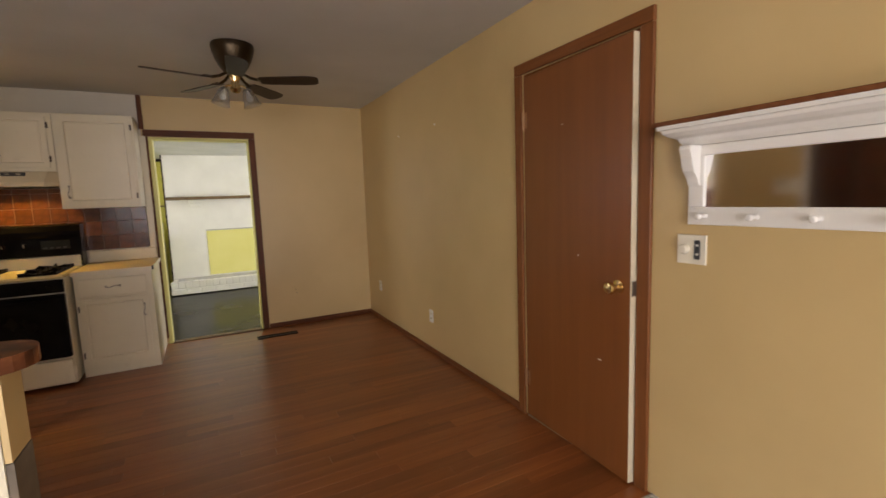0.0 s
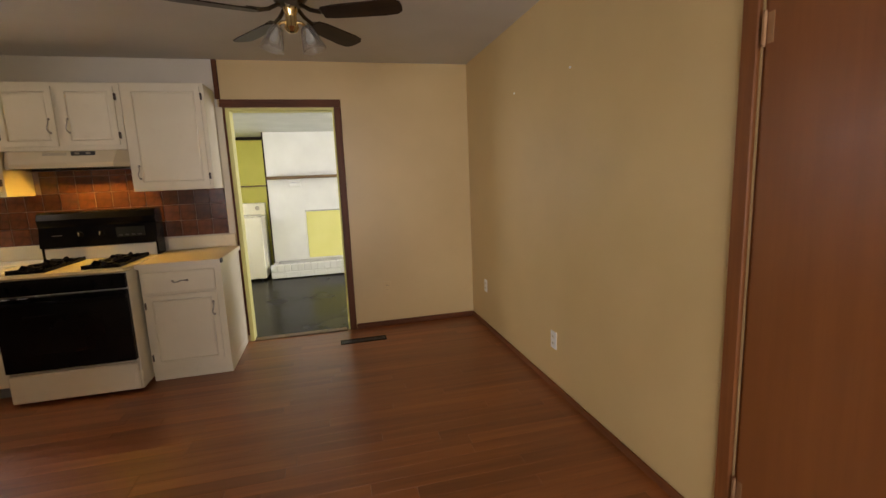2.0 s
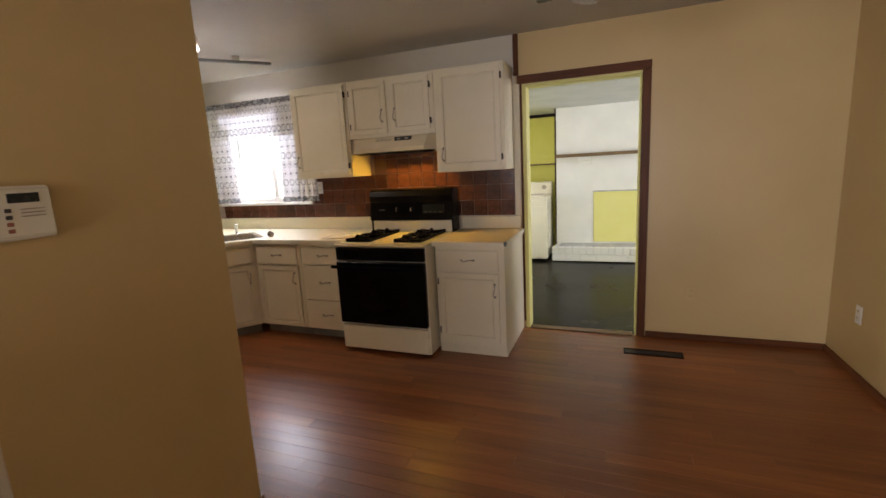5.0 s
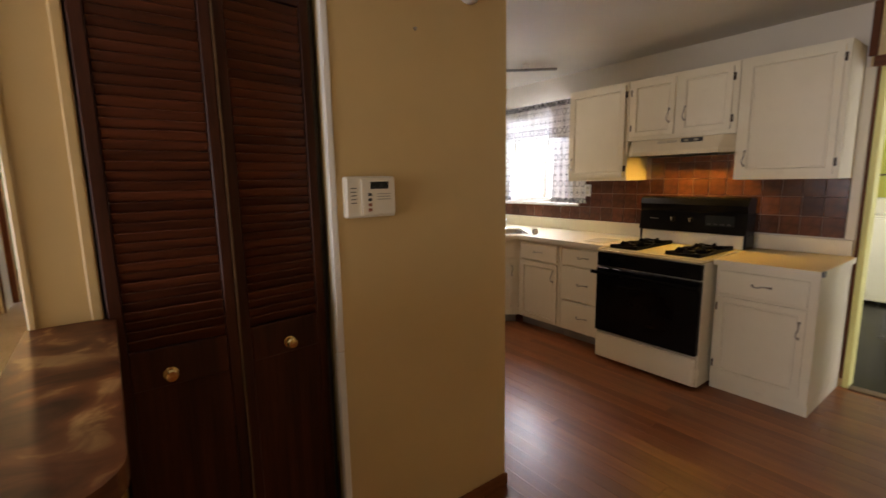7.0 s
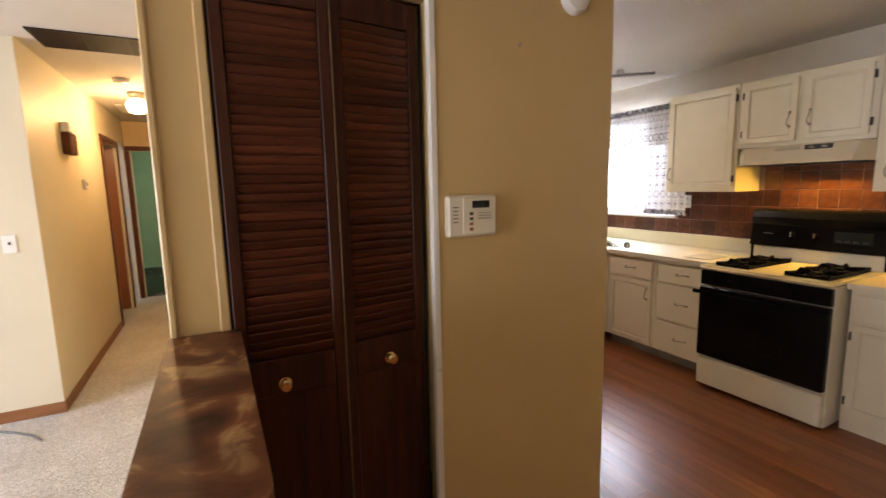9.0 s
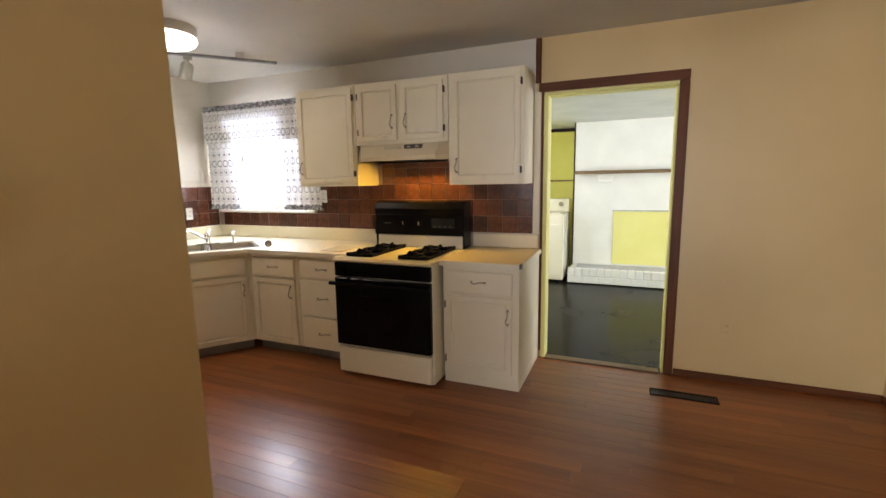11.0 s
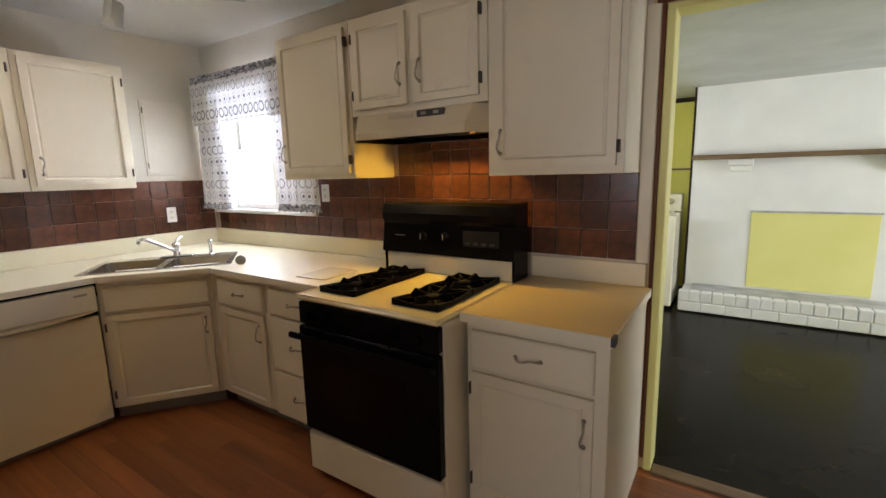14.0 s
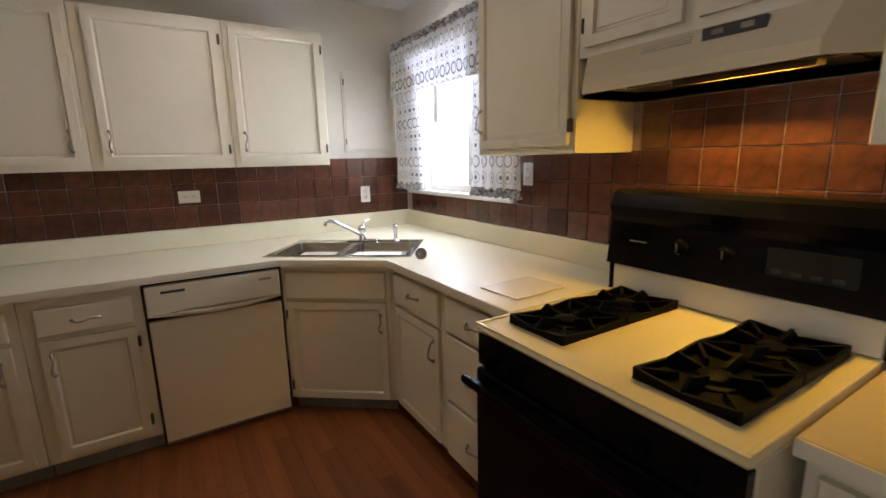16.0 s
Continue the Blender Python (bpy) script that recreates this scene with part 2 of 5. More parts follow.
def tile_material():
    m, n, l, b = base_mat("glazed_brown_tile", 0.22)
    v = coords(n, l)
    rnd = n.new("ShaderNodeObjectInfo").outputs["Random"]
    cloud = noise_tex(n, l, v, 22, 4)
    col = ramp(n, l, cloud, [(0.3, (0.050, 0.017, 0.010)), (0.7, (0.130, 0.047, 0.025))])
    h = n.new("ShaderNodeHueSaturation")
    mr = n.new("ShaderNodeMapRange")
    mr.inputs["To Min"].default_value, mr.inputs["To Max"].default_value = 0.70, 1.32
    l.new(rnd, mr.inputs["Value"])
    l.new(mr.outputs[0], h.inputs["Value"])
    l.new(col, h.inputs["Color"])
    l.new(h.outputs["Color"], b.inputs["Base Color"])
    bumped(n, l, b, noise_tex(n, l, v, 40, 2), 0.15, 0.002)
    return m


def marble_material():
    m, n, l, b = base_mat("brown_marbled_laminate", 0.42)
    v = coords(n, l)
    warp = noise_tex(n, l, v, 5, 5, 0.6)
    t = n.new("ShaderNodeTexNoise")
    t.inputs["Scale"].default_value, t.inputs["Detail"].default_value, t.inputs["Distortion"].default_value = 8, 6, 1.1
    l.new(v, t.inputs["Vector"])
    col = ramp(n, l, t.outputs["Fac"], [(0.30, (0.030, 0.010, 0.005)), (0.46, (0.13, 0.042, 0.017)), (0.58, (0.23, 0.085, 0.032)), (0.68, (0.55, 0.33, 0.14))])
    b.inputs["Specular IOR Level"].default_value = 0.2
    l.new(mixed(n, l, col, (0.075, 0.026, 0.012), ramp(n, l, warp, [(0.4, (0.4, 0.4, 0.4)), (0.6, (0, 0, 0))])), b.inputs["Base Color"])
    return m


def curtain_material():
    """White cotton printed with rows of navy ovals, darker and paler row by row."""
    m, n, l, b = base_mat("ring_print_curtain", 0.9)

    def calc(op, a, c=0.0, clamp=False):
        k = n.new("ShaderNodeMath")
        k.operation, k.use_clamp = op, clamp
        for s, v in zip(k.inputs, (a, c)):
            if isinstance(v, (int, float)):
                s.default_value = v
            else:
                l.new(v, s)
        return k.outputs[0]

    sep = n.new("ShaderNodeSeparateXYZ")
    l.new(coords(n, l), sep.inputs[0])
    uu = calc("DIVIDE", sep.outputs["X"], 0.038)
    vv = calc("DIVIDE", sep.outputs["Z"], 0.088)
    fu = calc("SUBTRACT", calc("FRACT", uu), 0.5)
    fv = calc("SUBTRACT", calc("FRACT", vv), 0.5)
    dist = calc("SQRT", calc("ADD", calc("MULTIPLY", fu, fu), calc("MULTIPLY", calc("MULTIPLY", fv, fv), 1.15)))
    tone = calc("FRACT", calc("ADD", calc("MULTIPLY", calc("FLOOR", vv), 0.37), 0.15))
    bold = calc("POWER", tone, 1.3)
    width = calc("ADD", 0.030, calc("MULTIPLY", bold, 0.045))
    edge = calc("DIVIDE", calc("ABSOLUTE", calc("SUBTRACT", dist, 0.37)), width)
    ring = calc("MULTIPLY", calc("SUBTRACT", 1.35, edge, True), calc("ADD", 0.20, calc("MULTIPLY", bold, 0.65)))
    dot = calc("MULTIPLY", calc("LESS_THAN", dist, 0.15), calc("LESS_THAN", tone, 0.45))
    col = mixed(n, l, (0.90, 0.90, 0.91), (0.025, 0.035, 0.085), calc("MAXIMUM", ring, calc("MULTIPLY", dot, 0.75)))
    l.new(col, b.inputs["Base Color"])
    tr, mx, out = n.new("ShaderNodeBsdfTranslucent"), n.new("ShaderNodeMixShader"), n["Material Output"]
    l.new(col, tr.inputs["Color"])
    mx.inputs[0].default_value = 0.25
    l.new(b.outputs[0], mx.inputs[1])
    l.new(tr.outputs[0], mx.inputs[2])
    l.new(mx.outputs[0], out.inputs["Surface"])
    return m


def plain_glass():
    m, n, l, b = base_mat("window_glass", 0.0)
    b.inputs["Transmission Weight"].default_value, b.inputs["IOR"].default_value = 1.0, 1.02
    return m


M["carpet"], M["tile"], M["marble"], M["curtain"], M["glass"] = carpet_material(), tile_material(), marble_material(), curtain_material(), plain_glass()
M["spot_grey"] = surface("grey_lamp_paint", (0.34, 0.34, 0.29), (0.42, 0.42, 0.37), 5, 80, 0.5, 0.05)
M["ruffle"] = surface("navy_ruffle_cloth", (0.03, 0.035, 0.065), (0.70, 0.71, 0.75), 55, 120, 0.9, 0.3)
M["grout"] = surface("pale_grout", (0.27, 0.19, 0.155), (0.37, 0.275, 0.23), 8, 90, 0.8, 0.2)
M["mirror"] = surface("mirror_silver", (0.88, 0.88, 0.88), (0.89, 0.89, 0.89), 2, 40, 0.02, 0.0, metal=1.0)
M["clear_glass"] = surface("ribbed_lamp_glass", (0.80, 0.80, 0.78), (0.86, 0.86, 0.84), 8, 40, 0.12, 0.2)
M["clear_glass"].node_tree.nodes["Principled BSDF"].inputs["Transmission Weight"].default_value = 0.93


# ---- builders ----
def box(bm, x0, x1, y0, y1, z0, z1, bevel=0.0, seg=1):
    vs = [bm.verts.new(p) for p in ((x0, y0, z0), (x1, y0, z0), (x1, y1, z0), (x0, y1, z0), (x0, y0, z1), (x1, y0, z1), (x1, y1, z1), (x0, y1, z1))]
    fs = [bm.faces.new([vs[i] for i in q]) for q in ((3, 2, 1, 0), (4, 5, 6, 7), (0, 1, 5, 4), (1, 2, 6, 5), (2, 3, 7, 6), (3, 0, 4, 7))]
    if bevel:
        es = list({e for f in fs for e in f.edges})
        bmesh.ops.bevel(bm, geom=es, offset=bevel, segments=seg, affect="EDGES", profile=0.5)
    return vs, fs


def boxes(*dims, bevel=0.0):
    bm = bmesh.new()
    for d in dims:
        box(bm, *d, bevel=bevel)
    return bm


def tube(bm, pts, r, seg=8, cap=True):
    """A round bar along a line of points; r may be one radius or one for each point."""
    pts = [Vector(p) for p in pts]
    rs = r if isinstance(r, (list, tuple)) else [r] * len(pts)
    rings = []
    for i, p in enumerate(pts):
        d = (pts[min(i + 1, len(pts) - 1)] - pts[max(i - 1, 0)]).normalized()
        a = d.orthogonal().normalized() if i == 0 else (side - d * side.dot(d)).normalized()
        side = a
        c = d.cross(a)
        rings.append([bm.verts.new(p + (a * math.cos(k * math.tau / seg) + c * math.sin(k * math.tau / seg)) * rs[i]) for k in range(seg)])
    for q, w in zip(rings, rings[1:]):
        for k in range(seg):
            bm.faces.new((q[k], q[(k + 1) % seg], w[(k + 1) % seg], w[k]))
    if cap:
        bm.faces.new(rings[0][::-1]), bm.faces.new(rings[-1])


def lathe(bm, profile, seg=24, axis="z", at=(0, 0, 0)):
    """Spins (radius, height) pairs about an axis."""
    rings = []
    for r, h in profile:
        ring = []
        for k in range(seg):
            a = k * math.tau / seg
            p = {"z": (r * math.cos(a), r * math.sin(a), h), "y": (r * math.cos(a), h, r * math.sin(a)), "x": (h, r * math.cos(a), r * math.sin(a))}[axis]
            ring.append(bm.verts.new(Vector(p) + Vector(at)))
        rings.append(ring)
    for q, w in zip(rings, rings[1:]):
        for k in range(seg):
            bm.faces.new((q[k], q[(k + 1) % seg], w[(k + 1) % seg], w[k]))
    bm.faces.new(rings[0][::-1]), bm.faces.new(rings[-1])


def slab(outer, holes, z0, z1):
    """A flat plate with straight outline, and holes through it."""
    bm = bmesh.new()
    for loop in (outer, *holes):
        vs = [bm.verts.new((x, y, z1)) for x, y in loop]
        for a, b in zip(vs, vs[1:] + vs[:1]):
            bm.edges.new((a, b))
    bmesh.ops.triangle_fill(bm, use_beauty=True, edges=bm.edges[:])
    ret = bmesh.ops.extrude_face_region(bm, geom=bm.faces[:])
    for v in ret["geom"]:
        if isinstance(v, bmesh.types.BMVert):
            v.co.z = z0
    return bm


def finish(name, bm, material, smooth=False):
    bmesh.ops.recalc_face_normals(bm, faces=bm.faces[:])
    me = bpy.data.meshes.new(name)
    bm.to_mesh(me)
    bm.free()
    me.materials.append(material)
    if smooth:
        me.shade_smooth()
        me.set_sharp_from_angle(angle=radians(40))
    return me


def part(name, bm, material, parent, label="", smooth=False):
    ob = new(name, finish(name, bm, material, smooth))
    ob.parent = parent
    return tagged(ob, label)


def setting(name, bm, material, label="", smooth=False):
    return tagged(new(name, finish(name, bm, material, smooth)), label, kind="structure")


def thing(name, label, category, m=None, group=""):
    ob = tagged(new(name), label, category, group)
    ob.empty_display_size = 0.1
    if m is not None:
        ob.matrix_world = m
    return ob


def single(name, bm, material, label, category, group="", smooth=False, m=None):
    ob = tagged(new(name, finish(name, bm, material, smooth)), label, category, group)
    if m is not None:
        ob.matrix_world = m
    return ob


# ---- the shell ----
H = 2.44
NY, EX, WX = 5.245, 1.585, -3.96
PX = -1.255

# walls: dining side of the north wall, with the way through to the family room
setting("wall_north_dining", boxes((0.345, EX + 0.12, NY, NY + 0.12, 0, H), (-0.515, 0.345, NY, NY + 0.12, 2.05, H), (-0.60, -0.515, NY, NY + 0.12, 0, H)), M["tan"], "tan painted wall with a doorway")
WIN = (-3.72, -2.78, 1.165, 2.10)
setting("wall_north_kitchen", boxes((WX - 0.12, WIN[0], NY, NY + 0.12, 0, H), (WIN[1], -0.60, NY, NY + 0.12, 0, H), (WIN[0], WIN[1], NY, NY + 0.12, 0, WIN[2]), (WIN[0], WIN[1], NY, NY + 0.12, WIN[3], H)), M["kitchen_wall"], "off-white painted kitchen wall with a window")
DY0, DY1, DZ = 1.385, 2.195, 2.065
setting("wall_east", boxes((EX, EX + 0.12, DY1, NY, 0, H), (EX, EX + 0.12, -4.12, DY0, 0, H), (EX, EX + 0.12, DY0, DY1, DZ, H), (EX + 0.3, EX + 0.36, DY0 - 0.2, DY1 + 0.2, 0, DZ + 0.1)), M["tan"], "tan painted wall with a closet door")
setting("wall_west_kitchen", boxes((WX - 0.12, WX, 1.375, NY, 0, H)), M["kitchen_wall"], "off-white painted kitchen wall")
setting("wall_pantry", boxes((PX - 0.10, PX, 2.012, 2.78, 0, H), (PX - 0.10, PX, 1.375, 2.012, 2.06, H), (PX - 0.75, PX - 0.10, 2.68, 2.78, 0, H), (PX - 0.75, PX - 0.65, 1.375, 2.68, 0, H)), M["tan"], "tan painted pantry wall")
setting("wall_hall_side", boxes((-7.4, -1.30, 1.235, 1.375, 0, H)), M["tan"], "tan painted wall ending in a post")
HX, HY = -3.70, 0.355
setting("wall_living_west", boxes((HX - 0.12, HX, -4.0, HY - 0.12, 0, H), (-5.95, HX, HY - 0.12, HY, 0, H), (-7.4, -6.80, HY - 0.12, HY, 0, H), (-6.80, -5.95, HY - 0.12, HY, 2.05, H), (-6.9, -5.8, HY - 1.2, HY - 1.1, 0, H)), M["cream_wall"], "cream painted wall turning into the hall")
# Never in view; the tall right-hand opening is added for the low fill.
setting("wall_living_south", boxes((HX - 0.12, -3.4, -4.12, -4.0, 0, H), (-1.6, -0.9, -4.12, -4.0, 0, H), (1.1, EX, -4.12, -4.0, 0, H), (-3.4, -1.6, -4.12, -4.0, 0, 0.4), (-3.4, -1.6, -4.12, -4.0, 2.0, H), (-0.9, 1.1, -4.12, -4.0, 0, 0.05), (-0.9, 1.1, -4.12, -4.0, 2.05, H)), M["cream_wall"], "cream painted unseen wall with two daylight openings")
setting("wall_hall_end", boxes((-7.5, -7.4, HY - 0.12, 0.42, 0, H), (-7.5, -7.4, 1.12, 1.375, 0, H), (-7.5, -7.4, 0.42, 1.12, 2.05, H)), M["tan"], "tan painted wall at the end of the hall")
# The north opening is unseen, added for the bedroom fill.
setting("wall_bedroom", boxes((-10.6, -10.5, -1.6, 3.4, 0, H), (-10.5, -7.5, -1.7, -1.6, 0, H), (-10.5, -9.7, 3.3, 3.4, 0, H), (-8.3, -7.4, 3.3, 3.4, 0, H), (-9.7, -8.3, 3.3, 3.4, 0, 0.9), (-9.7, -8.3, 3.3, 3.4, 2.1, H), (-7.5, -7.4, 1.375, 3.3, 0, H), (-7.5, -7.4, -1.6, HY - 0.12, 0, H)), M["green"], "green painted bedroom walls")
setting("ceiling", boxes((-10.6, EX + 0.12, -4.12, NY + 0.12, H, H + 0.1)), M["ceiling"], "off-white painted ceiling")
setting("bedroom_floor", boxes((-10.6, -7.45, -1.7, 3.4, -0.08, -0.004)), M["dark_floor"], "dark bedroom floor")
setting("floor_carpet", boxes((-7.45, EX, -4.0, 1.30, -0.08, 0.004)), M["carpet"], "pale speckled cut-pile carpet")
setting("floor", boxes((WX, EX, 1.30, NY + 0.06, -0.08, -0.012)), M["subfloor"], "strip hardwood floor stained reddish brown")

# family room beyond the doorway
FY, FH = 8.42, 2.19
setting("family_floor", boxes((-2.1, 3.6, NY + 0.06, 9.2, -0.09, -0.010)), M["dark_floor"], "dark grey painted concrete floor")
setting("family_ceiling", boxes((-2.1, 3.6, NY + 0.12, 9.2, FH, FH + 0.1)), M["rough_ceiling"], "brush-textured pale ceiling")
setting("wall_family_back", boxes((-2.1, 3.6, 9.1, 9.2, 0, FH)), M["yellow"], "bright yellow painted wall")
# The opening here is out of view, added for the side fill.
setting("wall_family_west", boxes((-2.1, -2.0, NY + 0.12, 6.2, 0, FH), (-2.1, -2.0, 7.6, 9.1, 0, FH), (-2.1, -2.0, 6.2, 7.6, 0, 0.9), (-2.1, -2.0, 6.2, 7.6, 1.9, FH)), M["yellow"], "bright yellow painted wall")
setting("wall_family_east", boxes((3.5, 3.6, NY + 0.12, 6.0, 0, FH), (3.5, 3.6, 7.8, 9.1, 0, FH), (3.5, 3.6, 6.0, 7.8, 0, 0.75), (3.5, 3.6, 6.0, 7.8, 2.05, FH)), M["cream_wall"], "cream painted wall with a window opening")
setting("wall_family_south", boxes((-2.0, -0.60, NY + 0.12, NY + 0.16, 0, FH), (0.345, 3.5, NY + 0.12, NY + 0.16, 0, FH)), M["yellow"], "bright yellow painted wall")
setting("wall_chimney", boxes((-0.67, 3.5, FY, FY + 0.5, 1.52, FH), (-0.67, -0.14, FY, FY + 0.5, 0, 1.52), (0.79, 3.5, FY, FY + 0.5, 0, 1.52), (-0.14, 0.79, FY, FY + 0.5, 0.96, 1.52), (-0.14, 0.79, FY, FY + 0.5, 0, 0.24)), M["brick"], "white painted chimney breast")
setting("wall_joint", boxes((-0.69, -0.67, FY - 0.005, FY + 0.01, 0, FH), (-2.0, -0.69, 9.09, 9.1, 2.14, FH)), M["vent"], "dark trim strip beside the chimney breast")


# ---- trim ----
def trim(name, dims, material, label, bevel=0.004):
    return setting(name, boxes(*dims, bevel=bevel), material, label)


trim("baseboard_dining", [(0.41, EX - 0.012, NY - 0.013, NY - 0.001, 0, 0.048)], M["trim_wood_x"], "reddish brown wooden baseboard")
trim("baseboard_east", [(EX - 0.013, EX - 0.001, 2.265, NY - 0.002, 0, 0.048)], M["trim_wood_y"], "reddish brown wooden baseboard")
trim("baseboard_living", [(HX + 0.001, HX + 0.014, -3.99, HY + 0.013, 0.004, 0.08)], M["light_trim_y"], "light brown wooden baseboard")
trim("baseboard_hall", [(-5.88, HX - 0.002, HY + 0.001, HY + 0.013, 0.004, 0.08)], M["light_trim_x"], "light brown wooden baseboard")
trim("baseboard_pantry", [(PX + 0.001, PX + 0.013, 2.06, 2.775, 0, 0.06), (PX + 0.001, PX + 0.012, 2.775, 2.792, 0, 0.06)], M["trim_wood_y"], "reddish brown wooden baseboard")
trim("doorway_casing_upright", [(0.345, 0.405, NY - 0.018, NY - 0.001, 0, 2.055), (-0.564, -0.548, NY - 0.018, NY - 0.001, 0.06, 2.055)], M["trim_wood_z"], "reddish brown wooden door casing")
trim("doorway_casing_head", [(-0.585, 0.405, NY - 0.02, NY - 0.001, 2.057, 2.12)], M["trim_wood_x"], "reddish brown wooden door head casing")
trim("corner_trim", [(-0.612, -0.572, NY - 0.022, NY - 0.001, 2.122, H - 0.002)], M["trim_wood_z"], "brown wooden strip up to the ceiling")
trim("doorway_jamb", [(-0.548, -0.514, NY - 0.012, NY + 0.128, 0, 2.03), (0.330, 0.344, NY - 0.004, NY + 0.128, 0, 2.03), (-0.548, 0.344, NY - 0.006, NY + 0.128, 2.03, 2.053)], M["yellow_pale"], "pale yellow painted door lining")
trim("doorway_threshold", [(-0.51, 0.316, NY - 0.03, NY + 0.05, -0.011, 0.012)], M["mantel"], "worn wooden threshold")
trim("closet_casing_upright", [(EX - 0.02, EX - 0.001, DY0 - 0.068, DY0 - 0.002, 0, DZ), (EX - 0.02, EX - 0.001, DY1 + 0.002, DY1 + 0.062, 0, DZ)], M["door_trim_z"], "reddish brown wooden door casing")
trim("closet_casing_head", [(EX - 0.02, EX - 0.001, DY0 - 0.068, DY1 + 0.062, DZ + 0.002, DZ + 0.062)], M["door_trim_y"], "reddish brown wooden door head casing")
trim("closet_jamb", [(EX + 0.001, EX + 0.115, DY0 - 0.001, DY0 + 0.018, 0, DZ), (EX + 0.001, EX + 0.115, DY1 - 0.018, DY1 + 0.001, 0, DZ), (EX + 0.001, EX + 0.115, DY0 + 0.018, DY1 - 0.018, DZ - 0.018, DZ + 0.001)], M["door_trim_z"], "reddish brown wooden door lining")
trim("closet_threshold", [(EX - 0.012, EX + 0.10, DY0 + 0.02, DY1 - 0.02, -0.008, 0.008)], M["pewter"], "worn metal threshold strip under the closet door", 0.002)
trim("pantry_trim", [(PX - 0.02, PX + 0.006, 1.988, 2.013, 0.85, 2.06), (PX - 0.02, PX + 0.004, 1.988, 2.013, 0, 0.848)], M["white_trim"], "narrow white painted corner strip")
trim("post_trim", [(-1.302, -1.285, 1.352, 1.378, 1.085, H - 0.002), (-1.302, -1.288, 1.232, 1.250, 1.085, H - 0.002)], M["tan"], "tan painted corner bead on the post")
trim("hall_casing", [(-5.95, -5.89, HY + 0.001, HY + 0.016, 0.004, 2.05), (-6.86, -6.80, HY + 0.001, HY + 0.016, 0.004, 2.05), (-6.86, -5.89, HY + 0.001, HY + 0.016, 2.052, 2.112), (-7.399, -7.384, HY + 0.004, 0.415, 0.004, 2.05), (-7.399, -7.384, 1.125, 1.185, 0.004, 2.05), (-7.399, -7.384, HY + 0.004, 1.185, 2.052, 2.112)], M["trim_wood_z"], "reddish brown wooden door casings in the hall")
trim("window_casing_kitchen", [(WIN[0] - 0.0, WIN[0] + 0.025, NY + 0.005, NY + 0.115, WIN[2], WIN[3]), (WIN[1] - 0.025, WIN[1], NY + 0.005, NY + 0.115, WIN[2], WIN[3]), (WIN[0] + 0.026, WIN[1] - 0.026, NY + 0.005, NY + 0.115, WIN[3] - 0.025, WIN[3])], M["white_trim"], "white painted window reveal")


# ---- doors ----
def knob(parent, place, axis="y", out=-1, r=0.027, material="brass"):
    bm = bmesh.new()
    s = out
    lathe(bm, [(0.001, 0), (0.032, 0), (0.032, 0.006 * s), (0.012, 0.010 * s), (0.011, 0.034 * s), (r * 0.8, 0.042 * s), (r, 0.056 * s), (r * 0.85, 0.068 * s), (0.002, 0.073 * s)], 20, axis, place)
    return part("door_knob", bm, M[material], parent, "polished brass knob", True)


closet = tagged(new("door_closet"), "slightly open reddish brown flush wooden closet door", "door")
closet.matrix_world = pose(EX - 0.004, DY1 - 0.020, 0.012, 0, 0, -2.6)
# local: the leaf runs along -y from the hinge, its room face towards -x
LW = DY1 - DY0 - 0.026
part("leaf", boxes((-0.006, 0.030, -LW + 0.003, 0, 0, 2.032), bevel=0.002), M["door_wood"], closet)
part("leaf_edge", boxes((-0.006, 0.030, -LW, -LW + 0.002, 0, 2.032)), M["almond"], closet, "pale unpainted latch edge")
bm = bmesh.new()
lathe(bm, [(0.001, -0.006), (0.032, -0.006), (0.032, -0.012), (0.013, -0.018), (0.012, -0.04), (0.024, -0.048), (0.029, -0.062), (0.024, -0.076), (0.002, -0.081)], 20, "x", (0, -LW + 0.068, 0.93))
part("door_knob", bm, M["brass"], closet, "polished brass knob", True)
part("latch_plate", boxes((0.0, 0.024, -LW - 0.004, -LW - 0.0005, 0.895, 0.965)), M["pewter"], closet, "metal latch plate")
for z in (0.24, 1.79):
    bm = boxes((-0.0085, -0.0065, -0.026, -0.004, z - 0.045, z + 0.045), bevel=0.0006)
    tube(bm, [(-0.014, 0.002, z - 0.045), (-0.014, 0.002, z + 0.045)], 0.007)
    for e in (-0.049, 0.049):
        lathe(bm, [(0.001, e - 0.003), (0.006, e - 0.003), (0.006, e + 0.003), (0.001, e + 0.003)], 8, "z", (-0.014, 0.002, z))
    part("hinge", bm, M["old_brass"], closet, "dull painted brass butt hinge")
for y, z, w in ((-0.60, 0.545, 0.022), (-0.45, 1.05, 0.006), (-0.33, 1.72, 0.006)):
    part("scuff", boxes((-0.0072, -0.0062, y - w / 2, y + w / 2, z - 0.003, z + 0.003)), M["white_trim"], closet, "pale scuff mark")

